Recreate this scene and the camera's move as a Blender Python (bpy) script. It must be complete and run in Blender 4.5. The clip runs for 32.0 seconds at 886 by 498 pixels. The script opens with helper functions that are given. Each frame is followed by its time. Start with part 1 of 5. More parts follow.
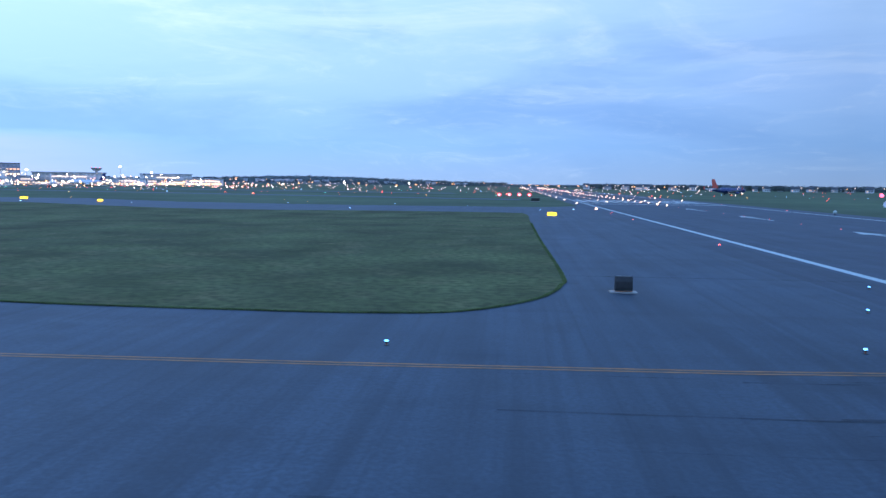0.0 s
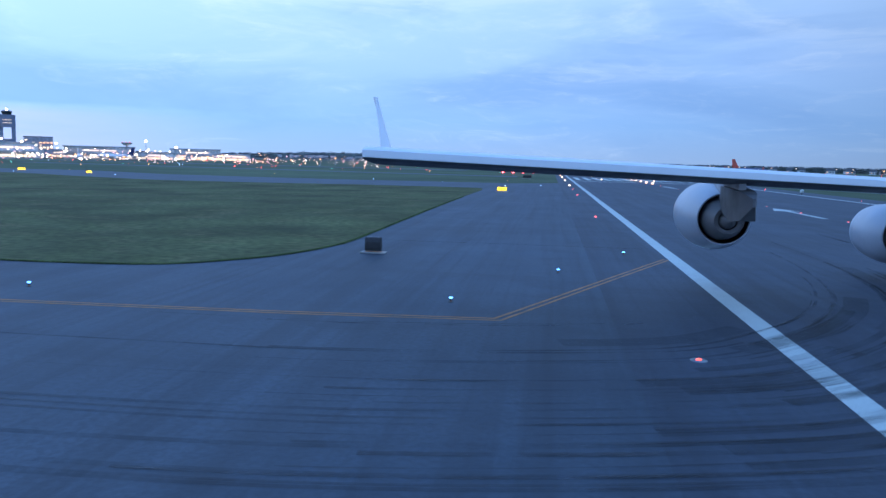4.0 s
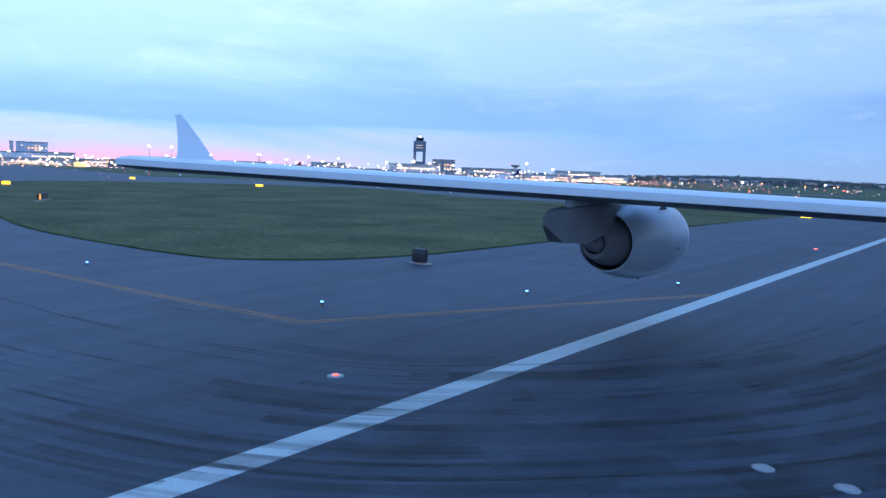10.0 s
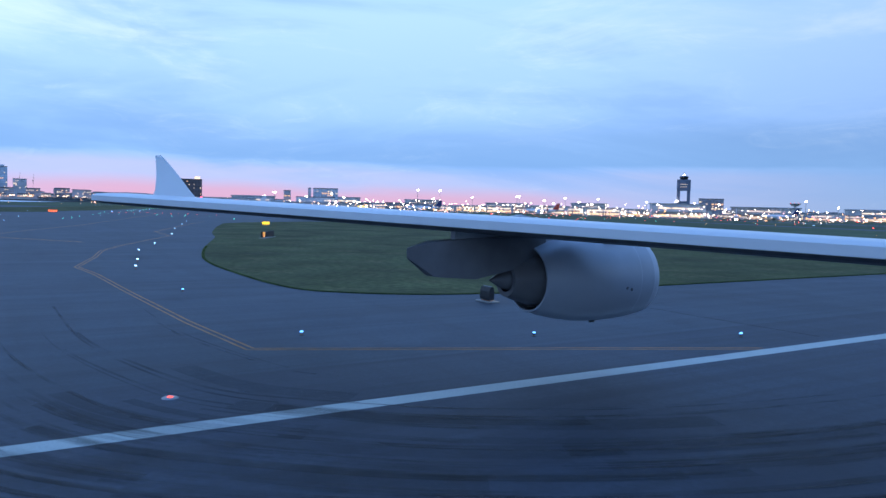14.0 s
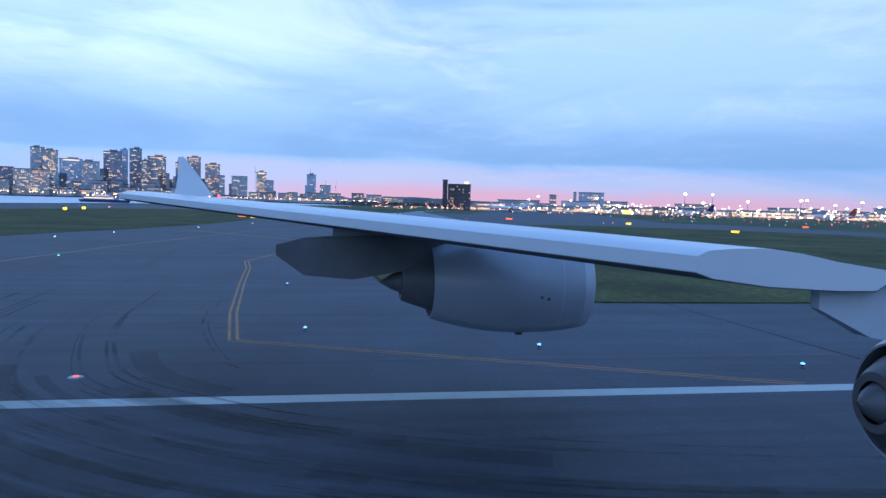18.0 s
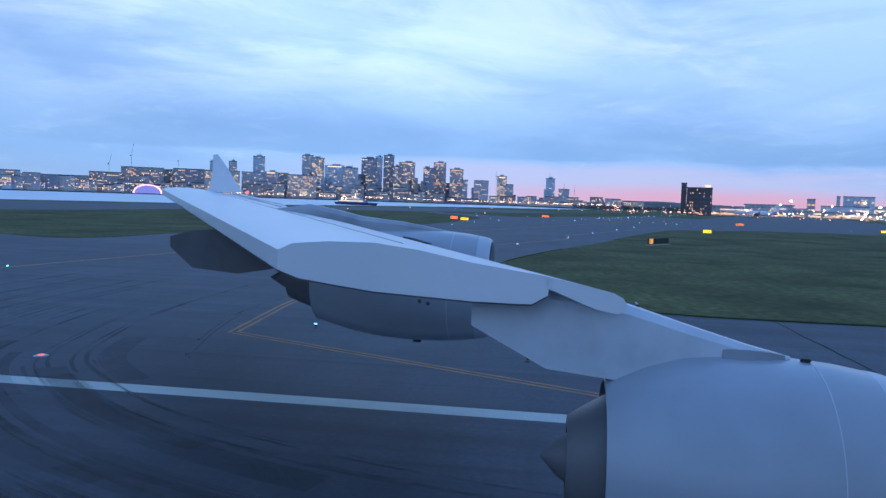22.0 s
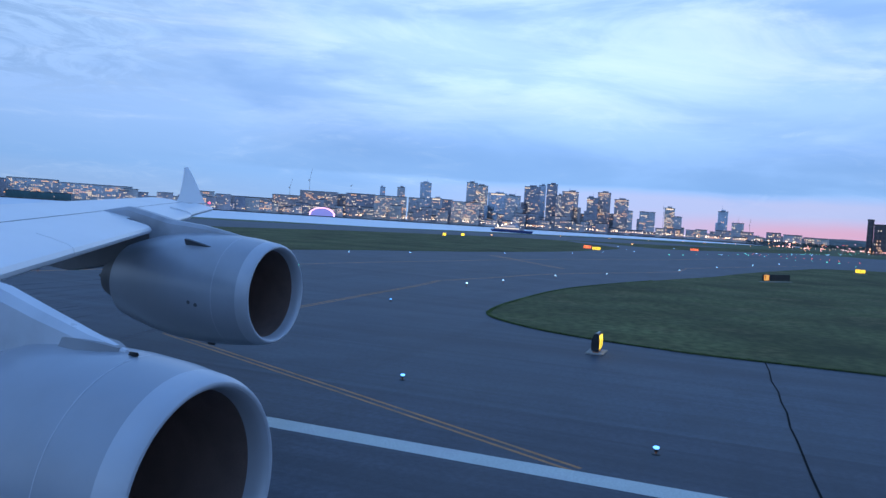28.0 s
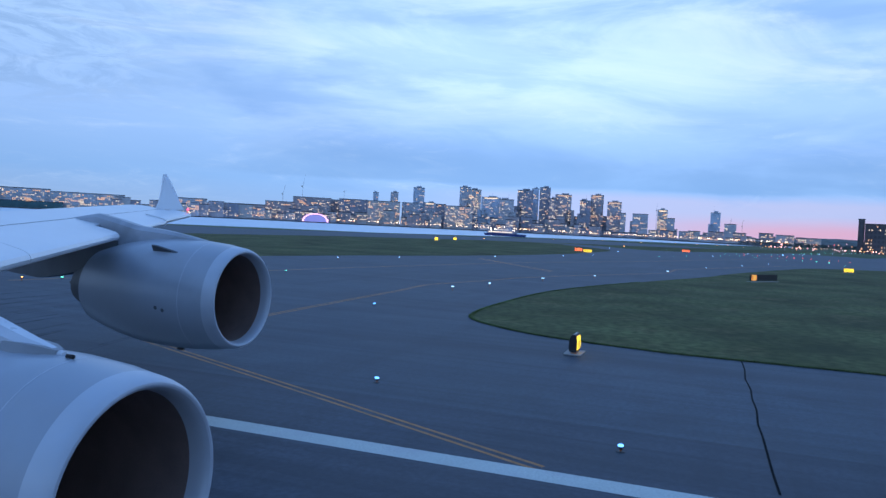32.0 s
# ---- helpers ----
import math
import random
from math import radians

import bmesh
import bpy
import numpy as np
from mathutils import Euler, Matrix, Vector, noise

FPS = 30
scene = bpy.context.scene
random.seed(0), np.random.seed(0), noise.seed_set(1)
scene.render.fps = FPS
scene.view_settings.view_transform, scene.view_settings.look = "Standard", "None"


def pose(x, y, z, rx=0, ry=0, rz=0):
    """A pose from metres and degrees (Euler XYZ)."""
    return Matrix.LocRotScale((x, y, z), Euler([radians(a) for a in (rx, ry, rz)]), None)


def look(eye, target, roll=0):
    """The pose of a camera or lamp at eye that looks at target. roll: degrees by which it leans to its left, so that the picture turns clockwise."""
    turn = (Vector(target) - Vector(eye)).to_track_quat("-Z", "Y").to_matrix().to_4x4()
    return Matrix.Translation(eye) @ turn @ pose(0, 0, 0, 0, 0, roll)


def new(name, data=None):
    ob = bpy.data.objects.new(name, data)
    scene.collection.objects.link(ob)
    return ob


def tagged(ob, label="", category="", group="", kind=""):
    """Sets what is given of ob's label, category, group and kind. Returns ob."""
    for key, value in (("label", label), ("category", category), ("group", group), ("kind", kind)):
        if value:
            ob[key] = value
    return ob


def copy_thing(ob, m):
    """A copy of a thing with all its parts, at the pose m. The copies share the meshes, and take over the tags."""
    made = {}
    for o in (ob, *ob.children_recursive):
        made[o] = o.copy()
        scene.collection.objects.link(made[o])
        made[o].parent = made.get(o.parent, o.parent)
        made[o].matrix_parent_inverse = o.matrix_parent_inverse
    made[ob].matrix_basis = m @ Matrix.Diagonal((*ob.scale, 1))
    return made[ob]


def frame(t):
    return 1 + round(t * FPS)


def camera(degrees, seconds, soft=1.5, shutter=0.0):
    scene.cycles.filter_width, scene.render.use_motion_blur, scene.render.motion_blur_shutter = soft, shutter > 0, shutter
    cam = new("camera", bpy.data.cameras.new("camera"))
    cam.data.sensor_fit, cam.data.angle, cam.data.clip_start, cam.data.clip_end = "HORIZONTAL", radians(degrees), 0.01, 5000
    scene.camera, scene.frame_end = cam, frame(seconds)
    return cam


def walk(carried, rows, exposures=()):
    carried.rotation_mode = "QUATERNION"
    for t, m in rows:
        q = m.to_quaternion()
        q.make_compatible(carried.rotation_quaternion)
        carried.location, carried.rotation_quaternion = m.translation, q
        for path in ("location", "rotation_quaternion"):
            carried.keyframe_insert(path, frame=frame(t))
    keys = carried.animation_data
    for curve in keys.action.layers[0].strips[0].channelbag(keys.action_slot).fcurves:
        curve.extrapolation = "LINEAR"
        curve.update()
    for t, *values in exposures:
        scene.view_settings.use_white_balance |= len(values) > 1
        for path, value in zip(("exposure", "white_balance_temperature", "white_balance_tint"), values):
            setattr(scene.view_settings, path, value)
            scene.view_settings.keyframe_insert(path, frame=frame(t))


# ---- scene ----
# ---- camera and walk ----
cam = camera(61.6, 32.0)
PATH = [
    (0, (-23.507, -41.959, 5.968), (-23.688, -39.974, 5.793), 0.7),
    (0.5, (-21.547, -42.461, 5.969), (-21.727, -40.477, 5.787), 0.8),
    (1, (-19.456, -42.989, 5.927), (-19.642, -41.006, 5.744), 0.7),
    (1.5, (-17.512, -43.46, 5.933), (-17.704, -41.479, 5.742), 1.2),
    (1.6, (-17.06, -43.424, 5.915), (-17.179, -41.442, 5.672), 2.7),
    (2, (-15.093, -42.933, 5.75), (-15.23, -40.953, 5.503), 0.5),
    (2.5, (-13.023, -43.097, 5.671), (-13.175, -41.118, 5.427), 2.2),
    (4.5, (-4.961, -42.554, 5.473), (-5.299, -40.596, 5.242), 1.2),
    (5, (-3.145, -42.359, 5.495), (-3.563, -40.416, 5.263), 2.1),
    (5.5, (-1.434, -41.943, 5.488), (-1.939, -40.022, 5.257), 2.5),
    (6, (0.326, -41.328, 5.421), (-0.266, -39.431, 5.195), 2.6),
    (6.5, (2.142, -41.043, 5.498), (1.459, -39.176, 5.281), 2.0),
    (7, (3.823, -40.53, 5.555), (3.058, -38.694, 5.342), 2.0),
    (7.5, (5.318, -39.869, 5.577), (4.478, -38.066, 5.372), 2.3),
    (8, (6.803, -38.951, 5.587), (5.879, -37.188, 5.388), 1.9),
    (8.5, (8.111, -38.081, 5.599), (7.112, -36.36, 5.4), 2.0),
    (9, (9.488, -37.144, 5.567), (8.414, -35.469, 5.367), 2.0),
    (9.5, (10.692, -36.236, 5.616), (9.549, -34.608, 5.414), 1.8),
    (10, (11.924, -35.211, 5.64), (10.709, -33.635, 5.437), 1.9),
    (10.5, (12.983, -34.176, 5.614), (11.705, -32.651, 5.412), 2.5),
    (11, (14.17, -33.107, 5.639), (12.822, -31.641, 5.456), 1.9),
    (11.5, (15.227, -31.934, 5.625), (13.815, -30.529, 5.453), 0.9),
    (12, (16.215, -30.734, 5.612), (14.737, -29.396, 5.449), 1.9),
    (12.5, (17.071, -29.443, 5.606), (15.531, -28.175, 5.463), 1.3),
    (13, (17.928, -28.191, 5.652), (16.333, -26.991, 5.524), 1.6),
    (13.5, (18.674, -26.998, 5.648), (17.027, -25.868, 5.535), 1.8),
    (14, (19.395, -25.615, 5.657), (17.696, -24.565, 5.543), 1.4),
    (14.5, (19.851, -24.335, 5.682), (18.109, -23.36, 5.558), 1.6),
    (16.5, (21.653, -18.551, 5.692), (19.758, -17.922, 5.57), 1.4),
    (17, (21.906, -17.147, 5.722), (19.985, -16.603, 5.603), 1.6),
    (17.5, (22.03, -15.786, 5.706), (20.087, -15.325, 5.588), 1.6),
    (18, (22.015, -14.316, 5.698), (20.054, -13.942, 5.577), 1.6),
    (18.5, (21.936, -12.962, 5.68), (19.963, -12.665, 5.552), 1.6),
    (19, (21.844, -11.544, 5.659), (19.86, -11.333, 5.53), 2.1),
    (19.5, (21.687, -10.258, 5.676), (19.695, -10.125, 5.55), 2.2),
    (20, (21.417, -8.972, 5.668), (19.421, -8.921, 5.55), 2.1),
    (20.5, (21.184, -7.768, 5.656), (19.189, -7.79, 5.517), 3.0),
    (21, (20.884, -6.6, 5.648), (18.892, -6.703, 5.502), 1.7),
    (21.5, (20.657, -5.571, 5.656), (18.671, -5.756, 5.513), 2.0),
    (22, (20.286, -4.495, 5.677), (18.308, -4.761, 5.547), 1.9),
    (22.5, (19.955, -3.522, 5.68), (17.986, -3.851, 5.559), 1.9),
    (23, (19.635, -2.505, 5.686), (17.677, -2.898, 5.571), 2.1),
    (23.5, (19.299, -1.612, 5.685), (17.352, -2.057, 5.575), 2.3),
    (24, (18.972, -0.67, 5.705), (17.038, -1.17, 5.602), 2.6),
    (24.5, (18.753, 0.228, 5.727), (16.832, -0.322, 5.629), 2.4),
    (25, (18.452, 1.143, 5.716), (16.543, 0.554, 5.624), 2.9),
    (25.5, (18.174, 1.934, 5.701), (16.275, 1.313, 5.615), 2.7),
    (27.5, (17.394, 4.651, 5.62), (15.522, 3.952, 5.539), 3.4),
    (28, (17.402, 5.137, 5.605), (15.528, 4.442, 5.53), 3.6),
    (28.5, (17.415, 5.482, 5.619), (15.535, 4.802, 5.547), 3.2),
    (29, (17.378, 5.751, 5.609), (15.499, 5.069, 5.541), 3.3),
    (29.5, (17.339, 5.889, 5.579), (15.46, 5.207, 5.516), 3.3),
    (30, (17.388, 5.95, 5.58), (15.509, 5.267, 5.518), 3.0),
    (30.5, (17.3, 5.909, 5.584), (15.422, 5.226, 5.513), 2.5),
    (31, (17.224, 5.906, 5.58), (15.346, 5.223, 5.507), 2.5),
    (31.5, (17.249, 5.923, 5.576), (15.37, 5.24, 5.51), 3.0),
    (32, (17.329, 5.933, 5.603), (15.45, 5.252, 5.541), 2.9),
]
walk(cam, [(t, look(eye, target, roll)) for t, eye, target, roll in PATH], exposures=[(0.0, 0.46, 6300, 10), (6.0, 0.40, 6350, 10), (11.0, 0.22, 6400, 10), (14.0, -0.06, 6450, 10), (17.0, -0.11, 6500, 10), (20.0, -0.17, 6500, 10), (25.0, -0.22, 6500, 10), (32.0, -0.20, 6500, 10)])

# ---- sky: dusk under thin streaked cloud, afterglow low in the west ----
world = bpy.data.worlds.new("dusk")
scene.world = world
world.use_nodes = True
WN, WL = world.node_tree.nodes, world.node_tree.links
WN.clear()


def wnode(kind, **inputs):
    n = WN.new(kind)
    for k, v in inputs.items():
        n.inputs[int(k[1:])].default_value = v
    return n


def wmath(op, a, b=None):
    n = WN.new("ShaderNodeMath")
    n.operation = op
    n.use_clamp = False
    for i, v in enumerate((a, b)):
        if v is None:
            continue
        if isinstance(v, (int, float)):
            n.inputs[i].default_value = v
        else:
            WL.new(v, n.inputs[i])
    return n.outputs[0]


def wrange(v, a, b, c, d, smooth=True):
    n = WN.new("ShaderNodeMapRange")
    n.interpolation_type = "SMOOTHSTEP" if smooth else "LINEAR"
    for i, k in enumerate((a, b, c, d)):
        n.inputs[i + 1].default_value = k
    WL.new(v, n.inputs[0])
    return n.outputs[0]


def wmix(fac, a, b):
    n = WN.new("ShaderNodeMix")
    n.data_type = "RGBA"
    for sock, v in ((n.inputs["Factor"], fac), (n.inputs[6], a), (n.inputs[7], b)):
        if isinstance(v, (int, float)):
            sock.default_value = v
        elif isinstance(v, tuple):
            sock.default_value = (*v, 1)
        else:
            WL.new(v, sock)
    return n.outputs[2]


coord = WN.new("ShaderNodeTexCoord")
sep = WN.new("ShaderNodeSeparateXYZ")
WL.new(coord.outputs["Generated"], sep.inputs[0])
DX, DY, DZ = sep.outputs
ramp = WN.new("ShaderNodeValToRGB")
el = ramp.color_ramp.elements
el[0].position, el[0].color = 0.0, (0.30, 0.46, 0.76, 1)
el[1].position, el[1].color = 1.0, (0.15, 0.44, 1.20, 1)
for pos, col in ((0.05, (0.26, 0.48, 0.88, 1)), (0.13, (0.35, 0.575, 1.02, 1)), (0.24, (0.43, 0.67, 1.08, 1)), (0.45, (0.25, 0.56, 1.22, 1))):
    e = el.new(pos)
    e.color = col
WL.new(DZ, ramp.inputs[0])
# how far a direction points to the west
west = wmath("ADD", wmath("MULTIPLY", DX, -0.970), wmath("MULTIPLY", DY, 0.242))
# streaks, long and level
stretch = WN.new("ShaderNodeMapping")
stretch.inputs["Scale"].default_value = (1.5, 1.5, 7.0)
stretch.inputs["Rotation"].default_value = (0.05, -0.04, 0.3)
WL.new(coord.outputs["Generated"], stretch.inputs[0])
cl = wnode("ShaderNodeTexNoise")
cl.inputs["Scale"].default_value, cl.inputs["Detail"].default_value = 1.3, 5.0
cl.inputs["Roughness"].default_value, cl.inputs["Distortion"].default_value = 0.55, 0.5
WL.new(stretch.outputs[0], cl.inputs["Vector"])
wisp = wnode("ShaderNodeTexNoise")
wisp.inputs["Scale"].default_value, wisp.inputs["Detail"].default_value = 1.7, 8.0
wisp.inputs["Roughness"].default_value, wisp.inputs["Distortion"].default_value = 0.62, 1.0
WL.new(stretch.outputs[0], wisp.inputs["Vector"])
dark = wmath("MULTIPLY", wrange(cl.outputs["Fac"], 0.46, 0.72, 0.0, 1.0), wrange(DZ, 0.0, 0.05, 0.15, 0.62))
bright = wmath("MULTIPLY", wrange(wisp.outputs["Fac"], 0.46, 0.74, 0.0, 1.0), wrange(DZ, 0.06, 0.24, 0.10, 0.8))
col = wmix(dark, ramp.outputs[0], (0.19, 0.38, 0.78))
col = wmix(bright, col, (0.60, 0.79, 1.10))
ripple = wnode("ShaderNodeTexNoise")
ripple.inputs["Scale"].default_value, ripple.inputs["Detail"].default_value = 6.0, 6.0
ripple.inputs["Roughness"].default_value, ripple.inputs["Distortion"].default_value = 0.7, 1.4
WL.new(stretch.outputs[0], ripple.inputs["Vector"])
col = wmix(wmath("MULTIPLY", wrange(ripple.outputs["Fac"], 0.48, 0.78, 0.0, 0.26), wrange(wisp.outputs["Fac"], 0.40, 0.60, 0.1, 1.0)), col, (0.68, 0.86, 1.12))
# a broad pale cloud mass high in the west-south-west, rippled grey cloud south of it
toward = wmath("ADD", wmath("ADD", wmath("MULTIPLY", DX, -0.932), wmath("MULTIPLY", DY, -0.275)), wmath("MULTIPLY", DZ, 0.236))
mass = wmath("MULTIPLY", wrange(toward, 0.935, 0.985, 0.0, 0.46), wmath("MULTIPLY", wrange(wisp.outputs["Fac"], 0.38, 0.58, 0.2, 1.0), wrange(DZ, 0.11, 0.19, 0.0, 1.0)))
col = wmix(mass, col, (0.66, 0.90, 1.16))
scales = wmath("MULTIPLY", wmath("MULTIPLY", wrange(DY, -0.78, -0.52, 0.55, 0.0), wrange(DZ, 0.10, 0.16, 0.0, 1.0)), wrange(ripple.outputs["Fac"], 0.40, 0.60, 0.0, 1.0))
col = wmix(scales, col, (0.22, 0.40, 0.74))
# a level bank of blue-grey cloud over the west
DZW = wmath("ADD", DZ, wmath("MULTIPLY", wmath("SUBTRACT", cl.outputs["Fac"], 0.5), 0.030))
bank = wmath("MULTIPLY", wmath("MULTIPLY", wrange(DZW, 0.054, 0.061, 0.0, 1.0), wrange(DZ, 0.085, 0.125, 1.0, 0.0)), wmath("MULTIPLY", wrange(west, 0.45, 0.85, 0.0, 0.6), wrange(cl.outputs["Fac"], 0.36, 0.55, 0.25, 1.0)))
col = wmix(bank, col, (0.19, 0.37, 0.70))
# afterglow: lilac above, pink below
sunset = wmath("ADD", wmath("MULTIPLY", DX, -0.940), wmath("MULTIPLY", DY, 0.342))
glow = wrange(sunset, 0.875, 0.982, 0.0, 1.0)
lilac = wmath("MULTIPLY", wmath("MULTIPLY", wrange(sunset, 0.66, 0.97, 0.0, 1.0), wrange(DZW, 0.044, 0.061, 0.80, 0.0)), wrange(dark, 0.0, 0.6, 1.0, 0.3))
col = wmix(lilac, col, (0.48, 0.52, 0.80))
pink = wmath("MULTIPLY", wmath("MULTIPLY", glow, wrange(DZW, 0.010, 0.034, 0.74, 0.0)), wrange(dark, 0.0, 0.5, 1.0, 0.45))
col = wmix(pink, col, (0.70, 0.35, 0.50))
side = WN.new("ShaderNodeValToRGB")
se = side.color_ramp.elements
se[0].position, se[0].color = 0.0, (1.05, 1.05, 1.05, 1)
se[1].position, se[1].color = 1.0, (1.30, 1.30, 1.30, 1)
for pos, v in ((0.25, 0.90), (0.34, 0.66), (0.42, 0.62), (0.52, 0.76), (0.68, 0.90), (0.79, 0.98), (0.87, 1.08), (0.94, 1.24)):
    q = se.new(pos)
    q.color = (v, v, v, 1)
WL.new(wmath("ADD", wmath("MULTIPLY", west, 0.5), 0.5), side.inputs[0])
# the southern sky is a little brighter
lum = wmath("MULTIPLY", side.outputs[0], wrange(DY, -0.6, 0.25, 1.22, 1.0))
scale = WN.new("ShaderNodeVectorMath")
scale.operation = "SCALE"
WL.new(col, scale.inputs[0])
WL.new(lum, scale.inputs["Scale"])
back = WN.new("ShaderNodeBackground")
back.inputs["Strength"].default_value = 1.0
WL.new(scale.outputs[0], back.inputs["Color"])
out = WN.new("ShaderNodeOutputWorld")
WL.new(back.outputs[0], out.inputs["Surface"])


# ---- materials ----
def material(name, base, rough=0.6, metal=0.0, vary=0.25, size=1.0, fine=0.0, fine_size=40.0, bump=0.0, bump_size=60.0, island=0.0, stain=None, stain_size=0.15, coat=0.0, grid=0.0, gloss=0.5, patchy=0.08):
    """A surface with tone drifting at two scales, grain and relief."""
    m = bpy.data.materials.new(name)
    m.use_nodes = True
    nt = m.node_tree
    b = nt.nodes["Principled BSDF"]
    b.inputs["Roughness"].default_value, b.inputs["Metallic"].default_value = rough, metal
    b.inputs["Coat Weight"].default_value = coat
    tc = nt.nodes.new("ShaderNodeTexCoord")

    def noise_at(s, detail=4.0):
        n = nt.nodes.new("ShaderNodeTexNoise")
        n.inputs["Scale"].default_value, n.inputs["Detail"].default_value = s, detail
        nt.links.new(tc.outputs["Object"], n.inputs["Vector"])
        return n.outputs["Fac"]

    def mixed(fac, a, c, blend="MIX"):
        n = nt.nodes.new("ShaderNodeMix")
        n.data_type, n.blend_type = "RGBA", blend
        for sock, v in ((n.inputs["Factor"], fac), (n.inputs[6], a), (n.inputs[7], c)):
            if isinstance(v, (int, float)):
                sock.default_value = v
            elif isinstance(v, tuple):
                sock.default_value = (*v, 1)
            else:
                nt.links.new(v, sock)
        return n.outputs[2]

    def ranged(v, a, c, lo, hi):
        n = nt.nodes.new("ShaderNodeMapRange")
        for i, k in enumerate((a, c, lo, hi)):
            n.inputs[i + 1].default_value = k
        nt.links.new(v, n.inputs[0])
        return n.outputs[0]

    low = tuple(c * (1 - vary) for c in base)
    high = tuple(min(1, c * (1 + vary)) for c in base)
    c = mixed(ranged(noise_at(size), 0.3, 0.7, 0, 1), low, high)
    if stain:
        c = mixed(ranged(noise_at(stain_size, 6.0), 0.52, 0.68, 0, 0.7), c, stain)
    if fine:
        g = noise_at(fine_size, 2.0)
        c = mixed(ranged(g, 0.35, 0.65, 0, fine), c, tuple(k * 0.45 for k in base))
    if grid:
        # rows of unlit windows
        sx = nt.nodes.new("ShaderNodeSeparateXYZ")
        nt.links.new(tc.outputs["Object"], sx.inputs[0])
        cell = []
        for axis, period, cut in ((0, 3.6, 0.40), (2, 3.9, 0.45)):
            dv = nt.nodes.new("ShaderNodeMath")
            dv.operation = "DIVIDE"
            dv.inputs[1].default_value = period
            nt.links.new(sx.outputs[axis], dv.inputs[0])
            fr = nt.nodes.new("ShaderNodeMath")
            fr.operation = "FRACT"
            nt.links.new(dv.outputs[0], fr.inputs[0])
            gt = nt.nodes.new("ShaderNodeMath")
            gt.operation = "GREATER_THAN"
            gt.inputs[1].default_value = cut
            nt.links.new(fr.outputs[0], gt.inputs[0])
            cell.append(gt.outputs[0])
        both = nt.nodes.new("ShaderNodeMath")
        both.operation = "MULTIPLY"
        nt.links.new(cell[0], both.inputs[0])
        nt.links.new(cell[1], both.inputs[1])
        c = mixed(ranged(both.outputs[0], 0, 1, 0, grid), c, tuple(k * 0.45 for k in base))
    if island:
        r = nt.nodes.new("ShaderNodeNewGeometry").outputs["Random Per Island"]
        c = mixed(ranged(r, 0, 1, 0, island), c, tuple(k * 0.4 for k in base))
    nt.links.new(c, b.inputs["Base Color"])
    b.inputs["Specular IOR Level"].default_value = gloss
    nt.links.new(ranged(noise_at(size * 2.3), 0.3, 0.7, max(0, rough - patchy), min(1, rough + patchy)), b.inputs["Roughness"])
    if bump:
        bp = nt.nodes.new("ShaderNodeBump")
        bp.inputs["Strength"].default_value, bp.inputs["Distance"].default_value = bump, 0.02
        nt.links.new(noise_at(bump_size), bp.inputs["Height"])
        nt.links.new(bp.outputs[0], b.inputs["Normal"])
    return m


def glowing(name, colour, strength):
    m = bpy.data.materials.new(name)
    m.use_nodes = True
    b = m.node_tree.nodes["Principled BSDF"]
    b.inputs["Base Color"].default_value = (*colour, 1)
    b.inputs["Emission Color"].default_value = (*colour, 1)
    b.inputs["Emission Strength"].default_value = strength
    return m


def pavement_material(name, base, rubber):
    """Old grooved asphalt: large patches, faint lanes of rubber along y, fine grain."""
    m = material(name, base, rough=0.66, vary=0.22, size=0.09, fine=0.5, fine_size=6.0, bump=0.3, bump_size=14.0, gloss=0.45, patchy=0.02, stain=tuple(c * 0.6 for c in base), stain_size=0.35)
    nt = m.node_tree
    b = nt.nodes["Principled BSDF"]
    before = b.inputs["Base Color"].links[0].from_socket
    tc = nt.nodes.new("ShaderNodeTexCoord")
    last = before
    for sc, rot, lo, hi, amount in rubber:
        mp = nt.nodes.new("ShaderNodeMapping")
        mp.inputs["Scale"].default_value = sc
        mp.inputs["Rotation"].default_value = (0, 0, radians(rot))
        nt.links.new(tc.outputs["Object"], mp.inputs[0])
        n = nt.nodes.new("ShaderNodeTexNoise")
        n.inputs["Scale"].default_value, n.inputs["Detail"].default_value, n.inputs["Distortion"].default_value = 1.0, 5.0, 0.3
        nt.links.new(mp.outputs[0], n.inputs["Vector"])
        r = nt.nodes.new("ShaderNodeMapRange")
        for i, k in enumerate((lo, hi, 0, amount)):
            r.inputs[i + 1].default_value = k
        nt.links.new(n.outputs["Fac"], r.inputs[0])
        mx = nt.nodes.new("ShaderNodeMix")
        mx.data_type = "RGBA"
        mx.inputs[7].default_value = (base[0] * 0.3, base[1] * 0.3, base[2] * 0.32, 1)
        nt.links.new(r.outputs[0], mx.inputs["Factor"])
        nt.links.new(last, mx.inputs[6])
        last = mx.outputs[2]
    nt.links.new(last, b.inputs["Base Color"])
    return m


